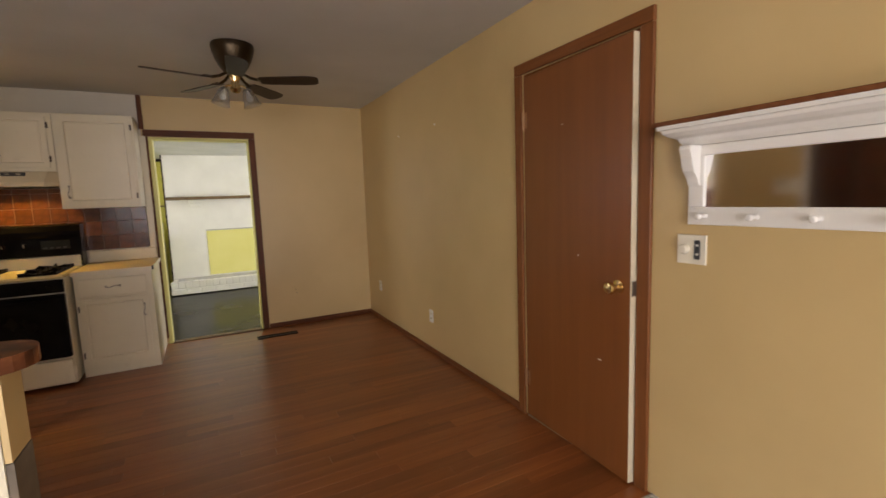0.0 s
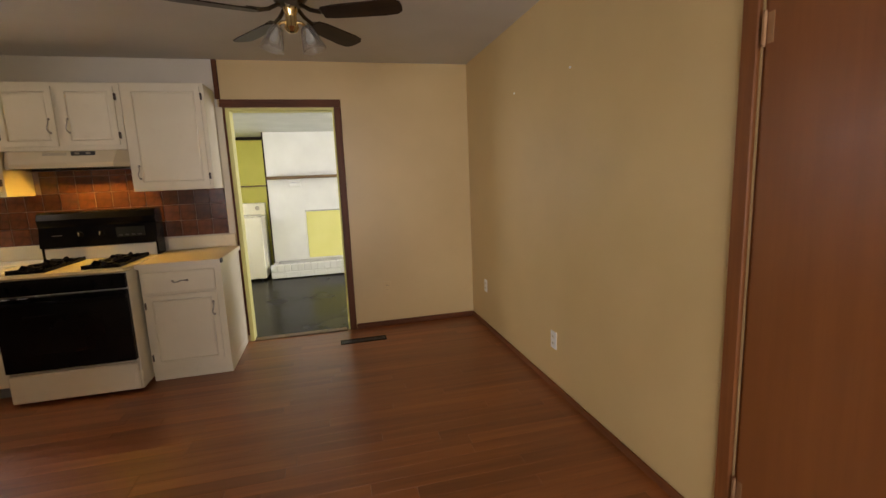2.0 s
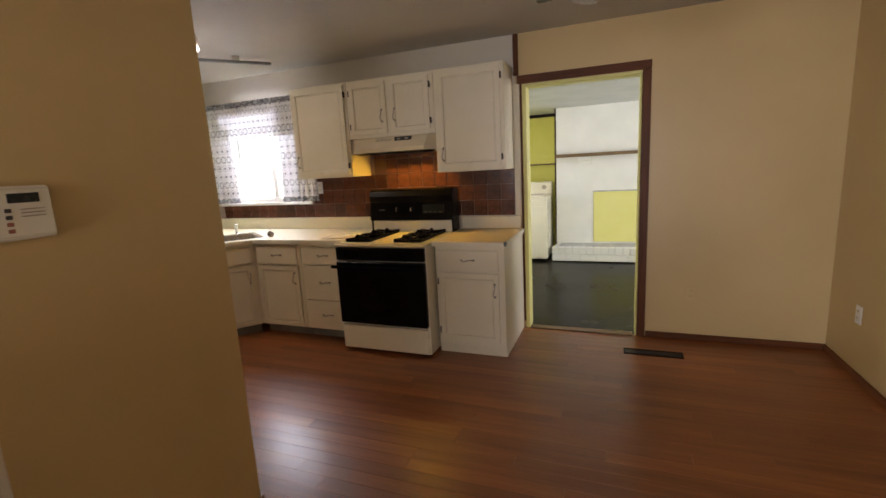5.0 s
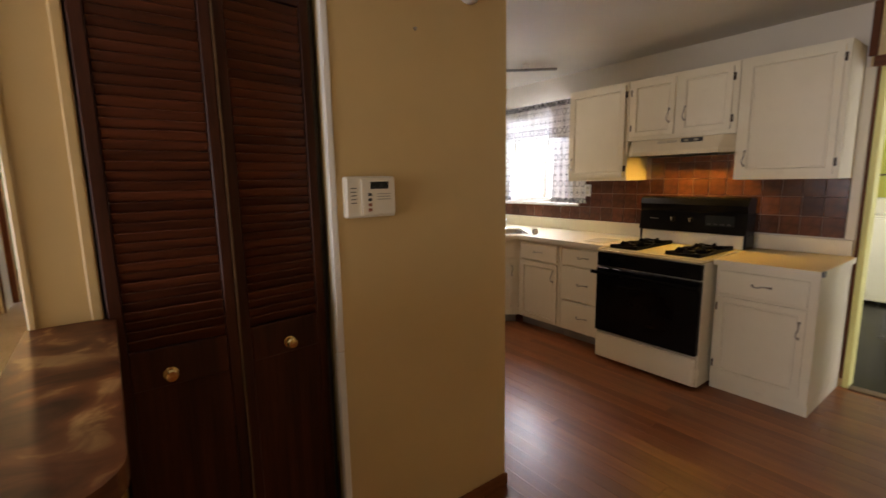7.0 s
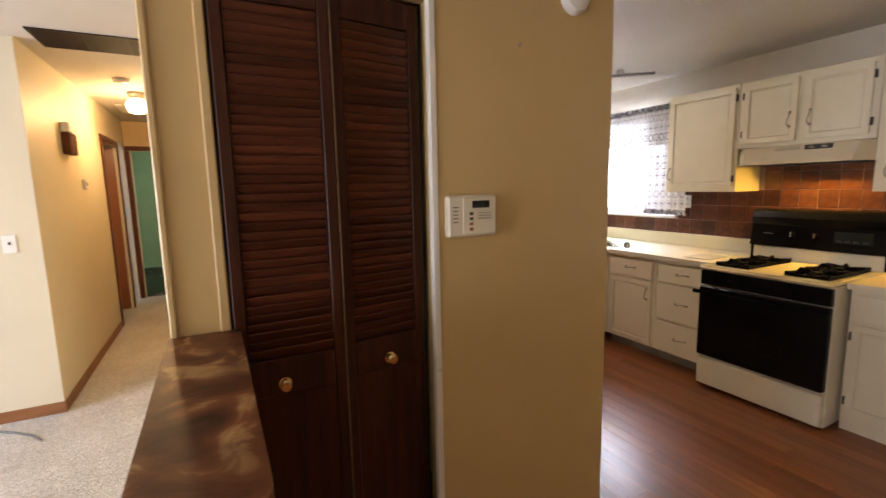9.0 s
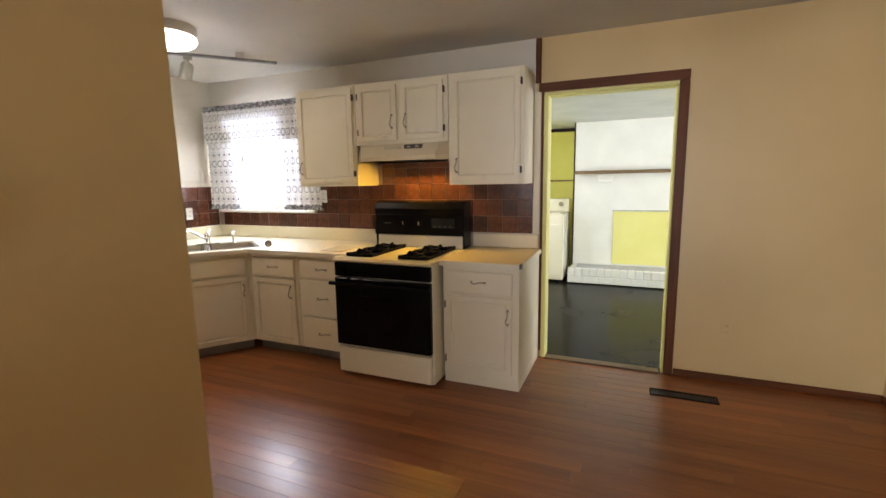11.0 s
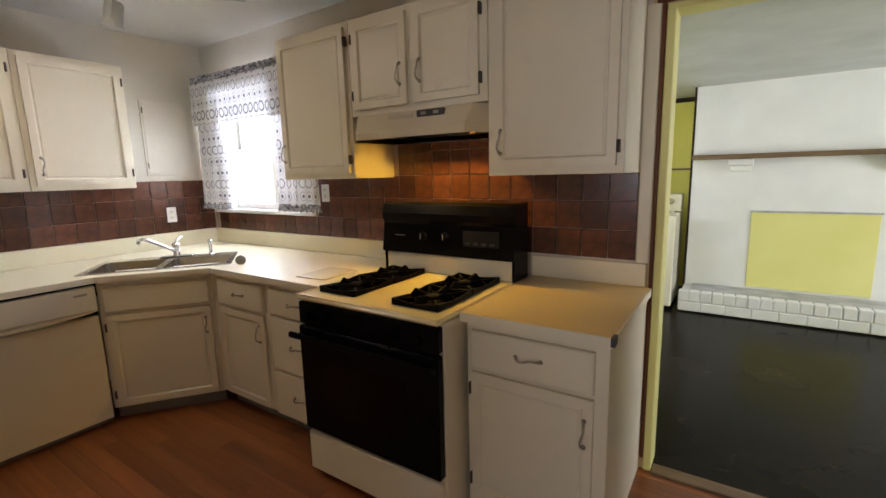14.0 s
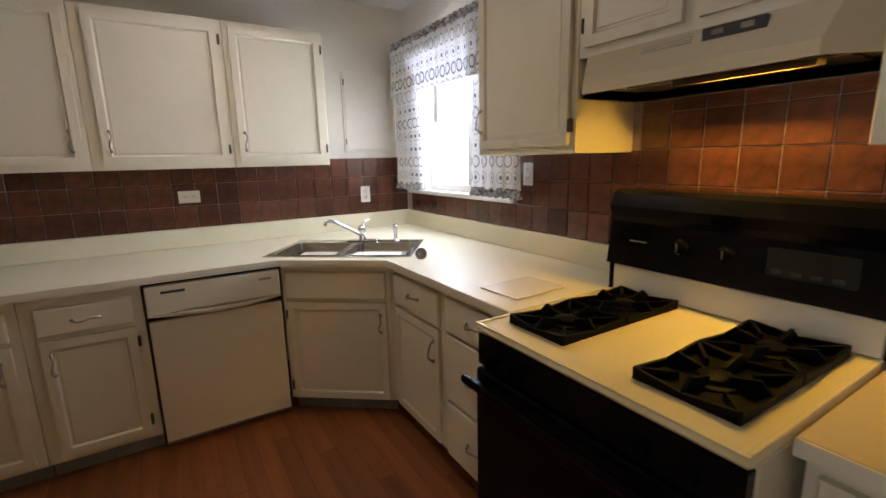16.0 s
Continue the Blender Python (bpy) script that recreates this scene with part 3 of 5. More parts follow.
# bifold pantry doors
def bifold(y0, y1, angle, knob_at, set_back):
    w = y1 - y0
    d = thing("bifold_door", "dark stained wooden louvred bifold pantry door", "door", pose(PX - 0.035 + set_back, y0, 0.012, 0, 0, angle), "pantry bifold doors")
    top = 2.03
    for a, b in ((0, 0.032), (w - 0.032, w)):
        part("stile", boxes((-0.014, 0.014, a, b, 0, top), bevel=0.003), M["dark_wood_z"], d)
    for z0, z1 in ((0, 0.12), (0.86, 0.97), (top - 0.08, top)):
        part("rail", boxes((-0.0135, 0.0135, 0.033, w - 0.033, z0, z1), bevel=0.002), M["dark_wood_z"], d)
    part("lower_panel", boxes((-0.007, 0.007, 0.033, w - 0.033, 0.121, 0.859)), M["dark_wood_z"], d)
    me = None
    z = 0.985
    while z < top - 0.09:
        if me is None:
            bm = boxes((-0.0035, 0.0035, 0.034, w - 0.034, -0.020, 0.020), bevel=0.0012)
            bmesh.ops.rotate(bm, verts=bm.verts[:], cent=(0, 0, 0), matrix=Euler((0, radians(28), 0)).to_matrix())
            me = finish("slat", bm, M["dark_slat"])
        s = new("slat", me)
        s.parent = d
        s.location = (0, 0, z)
        z += 0.0262
    bm = bmesh.new()
    lathe(bm, [(0.001, 0.014), (0.019, 0.014), (0.019, 0.018), (0.008, 0.021), (0.008, 0.030), (0.017, 0.034), (0.0185, 0.040), (0.014, 0.046), (0.002, 0.047)], 18, "x", (0, knob_at, 0.895))
    part("knob", bm, M["brass"], d, "round brass knob", True)
    return d


bifold(1.385, 1.690, 0, 0.122, 0)
bifold(1.697, 1.985, 7, 0.150, -0.02)
part("edge_strip", boxes((-0.013, 0.0145, 0.3055, 0.3105, 0.0, 2.03)), M["mantel"], bpy.data.objects["bifold_door"], "pale worn leaf edge")
# Black sheet that stands in for the shade inside the closet.
trim("bifold_gap", [(PX - 0.115, PX - 0.107, 1.377, 2.011, 0, 2.058)], M["dark_plastic"], "dark sheet in place of the shaded closet interior")

hall_door = tagged(new("door_hall"), "open reddish brown wooden door in the hall", "door")
hall_door.matrix_world = pose(-6.80, HY - 0.03, 0.012, 0, 0, -78)
part("leaf", boxes((0, 0.76, -0.018, 0.018, 0, 2.02), bevel=0.002), M["door_wood"], hall_door)
part("leaf_edge", boxes((0.7605, 0.762, -0.017, 0.017, 0, 2.02)), M["white_trim"], hall_door, "pale unfinished edge")
knob(hall_door, (0.70, -0.018, 0.93), "y", -1)


# ---- cabinets ----
def panel_door(x0, x1, z0, z1, y=0.0, t=0.019, rail=0.05):
    """A slab front with a routed panel line."""
    bm = bmesh.new()
    vs, fs = box(bm, x0, x1, y - t, y, z0, z1, bevel=0.0)
    front = fs[2]
    bm.normal_update()
    if rail and min(x1 - x0, z1 - z0) > 2.6 * rail:
        bmesh.ops.inset_region(bm, faces=[front], thickness=rail, depth=0)
        bmesh.ops.inset_region(bm, faces=[front], thickness=0.009, depth=-0.011)
        bmesh.ops.inset_region(bm, faces=[front], thickness=0.009, depth=0.0)
        bmesh.ops.inset_region(bm, faces=[front], thickness=0.006, depth=0.003)
    else:
        bmesh.ops.inset_region(bm, faces=[front], thickness=0.008, depth=0.003)
    return bm


def pull(parent, x, z, y, upright, length=0.095):
    """A bow pull with splayed feet."""
    bm = bmesh.new()
    pts = []
    for k in range(9):
        u = k / 8 - 0.5
        off = u * length
        out = -0.006 - 0.022 * (1 - (2 * u) ** 4)
        wob = 0.006 * math.sin(2 * math.pi * u)
        pts.append((x + wob, y + out, z + off) if upright else (x + off, y + out, z + wob))
    tube(bm, pts, [0.006, 0.0045, 0.004, 0.004, 0.005, 0.004, 0.004, 0.0045, 0.006], 8)
    for s in (-0.5, 0.5):
        c = (x, y, z + s * length) if upright else (x + s * length, y, z)
        lathe(bm, [(0.009, 0), (0.009, -0.003), (0.005, -0.009), (0.001, -0.010)], 10, "y", c)
    part("handle", bm, M["pewter"], parent, "antique metal bow handle", True)


def hinges(parent, x, zs, y):
    for z in zs:
        bm = boxes((x - 0.006, x + 0.006, y - 0.004, y + 0.018, z - 0.024, z + 0.024), bevel=0.002)
        tube(bm, [(x, y - 0.004, z - 0.022), (x, y - 0.004, z + 0.022)], 0.0045, 6)
        part("hinge", bm, M["hinge"], parent, "dark surface hinge")


def cabinet(label, w, h, d, fronts, m, toe=0.0, group="", material="white", plinth=False):
    """fronts: (kind, x0, x1, z0, z1, hinge side, pull (x, z, upright) or None). Front at local y = 0, back at y = d."""
    c = thing("cabinet", label, "cabinet", m, group)
    part("body", boxes((0, w, 0, d, toe, h), bevel=0.002), M[material], c)
    if toe:
        if plinth:
            part("plinth", boxes((0.0, w, 0.012, d, 0.0, toe - 0.001)), M[material], c, "white painted plinth")
        else:
            part("toe_board", boxes((0.002, w - 0.002, 0.055, 0.07, 0.0, toe - 0.001)), M["toe"], c, "scuffed grey toe board")
    for kind, x0, x1, z0, z1, side, grip in fronts:
        f = part("drawer" if kind == "drawer" else "panel" if kind == "panel" else "door", panel_door(x0, x1, z0, z1, -0.001, 0.018, 0 if kind != "door" else 0.05), M[material], c)
        if grip:
            pull(f, grip[0], grip[1], -0.019, grip[2])
        if side:
            hx = x0 - 0.006 if side == "L" else x1 + 0.006
            hinges(f, hx, (z0 + 0.07, z1 - 0.07), -0.016)
    return c


CT = 0.885
CB = CT - 0.036
G1, G2 = "kitchen base cabinets", "kitchen wall cabinets"
# right of the stove
cabinet("white painted base cabinet with drawer beside the stove", 0.535, CB, NY - 4.565 - 0.003, [("drawer", 0.025, 0.49, 0.665, 0.815, "", (0.26, 0.745, False)), ("door", 0.025, 0.49, 0.115, 0.645, "L", (0.462, 0.52, True))], pose(-1.103, 4.565, 0), 0.07, G1, plinth=True)
# left of the stove: three drawers, then a drawer over a door
cabinet("white painted three-drawer base cabinet beside the stove", 0.475, CB, NY - 4.58 - 0.003, [("drawer", 0.03, 0.455, 0.675, 0.82, "", (0.24, 0.75, False)), ("drawer", 0.03, 0.455, 0.365, 0.66, "", (0.24, 0.515, False)), ("drawer", 0.03, 0.455, 0.095, 0.35, "", (0.24, 0.225, False))], pose(-2.375, 4.58, 0), 0.085, G1)
cabinet("narrow white painted base cabinet with drawer and door", 0.497, CB, 0.36, [("drawer", 0.035, 0.465, 0.665, 0.82, "", (0.25, 0.745, False)), ("door", 0.035, 0.465, 0.10, 0.645, "", (0.425, 0.54, True))], pose(-2.876, 4.581, 0), 0.085, G1)
DA = math.degrees(math.atan2(0.475, 0.365))
corner_unit = cabinet("white painted diagonal corner sink cabinet", 0.592, CB, 0.34, [("panel", 0.03, 0.565, 0.67, 0.815, "", None), ("door", 0.03, 0.565, 0.10, 0.65, "L", (0.535, 0.535, True))], pose(-3.25, 4.098, 0, 0, 0, DA), 0.085, G1)
part("filler", boxes((0.5925, 0.614, 0.004, 0.04, 0.087, CB - 0.001)), M["white"], corner_unit, "white painted filler strip")
cabinet("white painted base cabinet with drawer beside the dishwasher", 0.43, CB, 0.70, [("drawer", 0.05, 0.39, 0.68, 0.80, "", (0.22, 0.735, False)), ("door", 0.05, 0.39, 0.115, 0.655, "R", (0.085, 0.55, True))], pose(-3.25, 3.048, 0, 0, 0, 90), 0.085, G1)
cabinet("white painted base cabinet with drawer at the run's end", 0.54, CB, 0.70, [("drawer", 0.05, 0.505, 0.68, 0.80, "", (0.27, 0.735, False)), ("door", 0.05, 0.505, 0.115, 0.655, "L", (0.465, 0.55, True))], pose(-3.25, 2.505, 0, 0, 0, 90), 0.085, G1)

# dishwasher
dw = thing("dishwasher", "almond white built-in dishwasher under the worktop", "dishwasher", pose(-3.25, 3.482, 0, 0, 0, 90))
part("body", boxes((0.004, 0.610, 0.0, 0.60, 0.09, CB - 0.002)), M["black"], dw, "dark tub behind the door")
part("door", boxes((0.008, 0.602, -0.028, -0.001, 0.045, 0.665), bevel=0.004), M["white"], dw)
bm = boxes((0.008, 0.602, -0.032, -0.001, 0.700, 0.835), bevel=0.004)
ctrl = part("control_panel", bm, M["white"], dw)
bm = bmesh.new()
prev = None
for k in range(17):
    u = k / 16
    x, sag = 0.008 + 0.594 * u, 0.668 + 0.022 * (2 * u - 1) ** 2
    q = [bm.verts.new((x, yy, zz)) for yy, zz in ((-0.001, sag), (-0.040, sag + 0.004), (-0.040, sag + 0.018), (-0.001, 0.699))]
    if prev:
        for i in range(4):
            bm.faces.new((prev[i], prev[(i + 1) % 4], q[(i + 1) % 4], q[i]))
    prev = q
part("handle", bm, M["almond"], dw, "curved moulded door grip", True)
part("badge", boxes((0.50, 0.56, -0.0335, -0.0322, 0.79, 0.802)), M["pewter"], ctrl, "small metal badge")
part("latch_slot", boxes((0.07, 0.17, -0.0335, -0.0322, 0.795, 0.807)), M["dark_plastic"], ctrl, "dark latch slot")
part("toe_board", boxes((0.004, 0.61, 0.03, 0.045, 0.0, 0.044)), M["toe"], dw)

# wall cabinets on the north wall
UF = 4.91
cabinet("tall white painted wall cabinet beside the doorway", 0.561, 0.795, NY - UF - 0.003, [("door", 0.04, 0.535, 0.03, 0.765, "R", (0.065, 0.14, True))], pose(-1.183, UF, 1.39), 0, G2)
cabinet("short white painted two-door wall cabinet over the hood", 0.798, 0.475, NY - UF - 0.003, [("door", 0.035, 0.375, 0.03, 0.445, "L", (0.338, 0.17, True)), ("door", 0.42, 0.762, 0.03, 0.445, "R", (0.455, 0.17, True))], pose(-1.985, UF, 1.708), 0, G2)
cabinet("white painted wall cabinet beside the window", 0.585, 0.795, NY - UF - 0.003, [("door", 0.03, 0.56, 0.03, 0.765, "R", (0.045, 0.15, True))], pose(-2.573, UF, 1.39), 0, G2)
UX = -3.605
cabinet("white painted wall cabinet beside the access panel", 0.538, 0.765, 0.352, [("door", 0.028, 0.515, 0.03, 0.735, "R", (0.062, 0.14, True))], pose(UX, 3.985, 1.36, 0, 0, 90), 0, G2)
cabinet("white painted wall cabinet over the worktop", 0.638, 0.765, 0.352, [("door", 0.05, 0.612, 0.03, 0.735, "R", (0.09, 0.14, True))], pose(UX, 3.345, 1.36, 0, 0, 90), 0, G2)
cabinet("white painted wall cabinet at the run's end", 0.62, 0.765, 0.352, [("door", 0.03, 0.60, 0.03, 0.735, "L", (0.56, 0.14, True))], pose(UX, 2.723, 1.36, 0, 0, 90), 0, G2)

# worktops
SW, SD = 0.80, 0.50
c1, c2 = Vector((-3.218, 4.082)), Vector((-2.862, 4.545))
u = (c2 - c1).normalized()
inw = Vector((-u.y, u.x))
SC = (c1 + c2) / 2 + inw * (0.055 + SD / 2)
hole = [tuple(SC + u * a * (SW / 2 - 0.02) + inw * b * (SD / 2 - 0.02)) for a, b in ((-1, -1), (1, -1), (1, 1), (-1, 1))]
outer = [(-3.218, 2.50), tuple(c1), tuple(c2), (-1.905, 4.545), (-1.905, NY - 0.003), (WX + 0.003, NY - 0.003), (WX + 0.003, 2.50)]
single("worktop", slab(outer, [hole], CB + 0.001, CT), M["laminate"], "cream laminate worktop around the corner sink", "worktop")
wt = bpy.data.objects["worktop"]
part("edge_band", boxes((-3.2175, -3.2125, 2.50, 4.078, CB + 0.002, CT - 0.001)), M["white"], wt, "cream laminate front edge")
part("edge_band", boxes((-2.858, -1.905, 4.5395, 4.5445, CB + 0.002, CT - 0.001)), M["white"], wt, "cream laminate front edge")
eb = part("edge_band", boxes((0, (c2 - c1).length, -0.0055, -0.0005, CB + 0.002, CT - 0.001)), M["white"], wt, "cream laminate front edge")
eb.matrix_world = pose(c1.x, c1.y, 0, 0, 0, math.degrees(math.atan2(u.y, u.x)))
single("worktop", boxes((-1.112, -0.555, 4.53, NY - 0.003, CB + 0.001, CT), bevel=0.003), M["beige_laminate"], "small beige laminate worktop beside the stove", "worktop")
part("edge_band", boxes((-1.112, -0.553, 4.524, 4.5295, CB + 0.001, CT - 0.001)), M["white"], bpy.data.objects["worktop.001"], "white laminate front edge")
part("edge_band", boxes((-0.5545, -0.549, 4.5305, NY - 0.02, CB + 0.001, CT - 0.001)), M["white"], bpy.data.objects["worktop.001"], "white laminate side edge")
part("chip", boxes((-0.5595, -0.5475, 4.5228, 4.566, CB + 0.006, CT + 0.0006)), M["dark_plastic"], bpy.data.objects["worktop.001"], "dark chipped corner")
single("backsplash_strip", boxes((WX + 0.024, -1.905, NY - 0.022, NY - 0.002, CT + 0.001, 1.0), bevel=0.003), M["laminate"], "cream laminate upstand behind the worktop", "upstand")
single("backsplash_strip", boxes((WX + 0.002, WX + 0.022, 2.50, NY - 0.002, CT + 0.001, 1.0), bevel=0.003), M["laminate"], "cream laminate upstand behind the worktop", "upstand")
single("backsplash_strip", boxes((-1.105, -0.575, NY - 0.022, NY - 0.002, CT + 0.001, 0.99), bevel=0.003), M["white"], "white laminate upstand beside the stove", "upstand")
trim("end_strip", [(-0.622, -0.567, NY - 0.014, NY - 0.002, 0.992, 2.06), (-0.578, -0.566, NY - 0.06, NY - 0.002, 0.10, 0.884)], M["white"], "white painted strip at the end of the tiles")

# sink
sink = thing("sink", "stainless steel double-bowl drop-in corner sink", "sink", pose(SC.x, SC.y, CT, 0, 0, math.degrees(math.atan2(u.y, u.x))))
hw, hd = SW / 2, SD / 2
bowls = [(-hw + 0.035, -0.018, -hd + 0.04, hd - 0.10), (0.018, hw - 0.035, -hd + 0.04, hd - 0.10)]
bm = slab([(-hw, -hd), (hw, -hd), (hw, hd), (-hw, hd)], [[(a, c), (b, c), (b, d), (a, d)] for a, b, c, d in bowls], 0.0015, 0.006)
part("rim", bm, M["steel"], sink)
for a, b, c, d in bowls:
    bm = bmesh.new()
    zz, s = -0.16, 0.03
    top = [bm.verts.new(p) for p in ((a, c, 0.004), (b, c, 0.004), (b, d, 0.004), (a, d, 0.004))]
    bot = [bm.verts.new(p) for p in ((a + s, c + s, zz), (b - s, c + s, zz), (b - s, d - s, zz), (a + s, d - s, zz))]
    for i in range(4):
        bm.faces.new((top[i], top[(i + 1) % 4], bot[(i + 1) % 4], bot[i]))
    bm.faces.new(bot)
    bmesh.ops.bevel(bm, geom=[e for e in bm.edges if not (e.verts[0] in top and e.verts[1] in top)], offset=0.02, segments=3, affect="EDGES")
    bowl = part("bowl", bm, M["steel"], sink, "", True)
    bm = bmesh.new()
    lathe(bm, [(0.001, zz + 0.002), (0.04, zz + 0.002), (0.042, zz + 0.006), (0.03, zz + 0.007), (0.001, zz + 0.004)], 20, "z", ((a + b) / 2, (c + d) / 2, 0))
    part("drain", bm, M["chrome"], bowl, "chrome drain ring", True)
faucet = thing("faucet", "chrome single-lever kitchen faucet with swung spout", "faucet", pose(*(SC + inw * (hd - 0.045) + u * 0.02), CT + 0.006, 0, 0, math.degrees(math.atan2(u.y, u.x))))
part("base_plate", boxes((-0.10, 0.10, -0.024, 0.024, 0, 0.010), bevel=0.004), M["chrome"], faucet)
bm = bmesh.new()
lathe(bm, [(0.022, 0.008), (0.022, 0.05), (0.026, 0.055), (0.026, 0.085), (0.018, 0.095), (0.002, 0.097)], 18)
part("body", bm, M["chrome"], faucet, "", True)
bm = bmesh.new()
tube(bm, [(-0.01, -0.015, 0.045), (-0.06, -0.06, 0.085), (-0.13, -0.115, 0.135), (-0.155, -0.135, 0.145), (-0.172, -0.149, 0.138), (-0.178, -0.154, 0.118)], 0.011, 10)
part("spout", bm, M["chrome"], faucet, "", True)
bm = bmesh.new()
tube(bm, [(0, 0, 0.095), (0.012, 0.02, 0.118), (0.03, 0.05, 0.128)], [0.010, 0.009, 0.006], 8)
part("lever", bm, M["chrome"], faucet, "", True)
spray = thing("sprayer", "chrome side sprayer standing behind the sink", "sprayer", pose(*(SC + inw * (hd - 0.045) + u * 0.23), CT + 0.006))
bm = bmesh.new()
lathe(bm, [(0.020, 0), (0.020, 0.006), (0.013, 0.012), (0.012, 0.06), (0.016, 0.075), (0.018, 0.098), (0.010, 0.104), (0.001, 0.104)], 16)
part("body", bm, M["chrome"], spray, "", True)
stopper = thing("sink_stopper", "chrome sink strainer lying on the worktop", "strainer", pose(-2.79, 4.70, CT + 0.024, 72, 0, 60))
bm = bmesh.new()
lathe(bm, [(0.001, -0.014), (0.018, -0.014), (0.020, 0.0), (0.030, 0.004), (0.030, 0.009), (0.006, 0.011), (0.006, 0.024), (0.010, 0.028), (0.001, 0.030)], 18)
part("basket", bm, M["chrome"], stopper, "", True)
part("gasket", (lambda b: (lathe(b, [(0.0205, -0.009), (0.0225, -0.009), (0.0225, -0.003), (0.0205, -0.003)], 18), b)[1])(bmesh.new()), M["dark_plastic"], stopper, "black rubber ring")
single("cutting_board", boxes((-0.10, 0.10, -0.13, 0.13, 0, 0.006), bevel=0.002), M["enamel"], "cream glass cutting board lying on the worktop", "cutting board", m=pose(-2.09, 4.76, CT + 0.0005, 0, 0, 4))

# ---- stove ----
SX0, SX1, SFY = -1.888, -1.122, 4.43
SWD = SX1 - SX0
stove = thing("stove", "white freestanding gas range with black oven front", "stove", pose(SX0, SFY, 0))
part("body", boxes((0.0, SWD, 0.0, NY - SFY - 0.05, 0.02, 0.862), bevel=0.003), M["enamel"], stove)
part("storage_drawer", boxes((0.006, SWD - 0.006, -0.036, -0.001, 0.03, 0.225), bevel=0.008), M["enamel"], stove)
od = part("oven_door", boxes((0.004, SWD - 0.004, -0.044, -0.001, 0.245, 0.745), bevel=0.006), M["black"], stove, "black glass oven door")
part("window", boxes((0.16, SWD - 0.16, -0.0465, -0.0445, 0.36, 0.62), bevel=0.0008), M["black_glass"], od, "dark oven window")
bm = bmesh.new()
box(bm, -0.02, SWD + 0.006, -0.088, -0.066, 0.695, 0.722, bevel=0.008, seg=2)
for x in (0.03, SWD - 0.06):
    box(bm, x, x + 0.03, -0.07, -0.044, 0.697, 0.720)
part("handle", bm, M["black"], od, "black bar handle")
cp = part("control_panel", boxes((0.004, SWD - 0.004, -0.036, -0.001, 0.755, 0.855), bevel=0.004), M["black"], stove, "black burner control strip")
for x in (0.09, 0.19, 0.57, 0.67):
    bm = bmesh.new()
    lathe(bm, [(0.001, 0), (0.024, 0), (0.022, -0.010), (0.018, -0.026), (0.001, -0.027)], 18, "y", (x, -0.036, 0.80))
    box(bm, x - 0.004, x + 0.004, -0.070, -0.062, 0.782, 0.818, bevel=0.001)
    part("knob", bm, M["black"], cp, "black burner knob", True)
# cooktop with a raised lip and two sunken wells
bm = boxes((-0.004, SWD + 0.004, -0.045, NY - SFY - 0.08, 0.863, 0.886), bevel=0.010)
ctop = part("cooktop", bm, M["cooktop"], stove, "white enamel cooktop")
part("lip", boxes((0.0, SWD, -0.042, -0.030, 0.8862, 0.891), (0.0, 0.012, -0.029, 0.70, 0.8862, 0.891), (SWD - 0.012, SWD, -0.029, 0.70, 0.8862, 0.891), bevel=0.002), M["cooktop"], ctop, "raised enamel lip")


def fin(bm, a, b, ha, hb, z=0.888, t=0.0045):
    """An upright cast plate from a to b, as high as ha at a and hb at b."""
    d = (Vector(b) - Vector(a)).normalized()
    n = Vector((-d.y, d.x)) * t
    vs = [bm.verts.new((p[0] + k * n.x, p[1] + k * n.y, zz)) for k in (-1, 1) for p, zz in ((a, z), (b, z), (b, z + hb), (a, z + ha))]
    for q in ((0, 1, 2, 3), (7, 6, 5, 4), (0, 4, 5, 1), (1, 5, 6, 2), (2, 6, 7, 3), (3, 7, 4, 0)):
        bm.faces.new([vs[i] for i in q])


def burner_pair(x0, x1, y0, y1):
    g = part("grate", boxes((x0, x1, y0, y1, 0.8865, 0.8885), bevel=0.0008), M["iron"], ctop, "black burner pan with cast iron grates")
    cx = (x0 + x1) / 2
    half = (y1 - y0) / 4
    for cy in (y0 + half, y0 + 3 * half):
        bm = bmesh.new()
        lathe(bm, [(0.055, 0.889), (0.055, 0.893), (0.038, 0.897), (0.036, 0.906), (0.028, 0.910), (0.001, 0.911)], 20, "z", (cx, cy, 0))
        part("burner", bm, M["iron"], g, "round burner cap", True)
        bm = bmesh.new()
        rx, ry = (x1 - x0) / 2 - 0.005, half - 0.004
        for sx in (-1, 1):
            for sy in (-1, 1):
                corner = (cx + sx * rx, cy + sy * ry)
                fin(bm, corner, (cx, corner[1]), 0.026, 0.014)
                fin(bm, corner, (corner[0], cy), 0.026, 0.014)
                fin(bm, corner, (cx + sx * rx * 0.45, cy + sy * ry * 0.45), 0.026, 0.020)
        for a, b in (((cx - rx, cy), (cx - 0.03, cy)), ((cx + rx, cy), (cx + 0.03, cy)), ((cx, cy - ry), (cx, cy - 0.03)), ((cx, cy + ry), (cx, cy + 0.03))):
            m = (Vector(a) * 0.72 + Vector(b) * 0.28)
            fin(bm, a, m, 0.016, 0.040)
            fin(bm, m, b, 0.040, 0.024)
        part("pan_support", bm, M["iron"], g, "cast iron pan support with pointed fins")


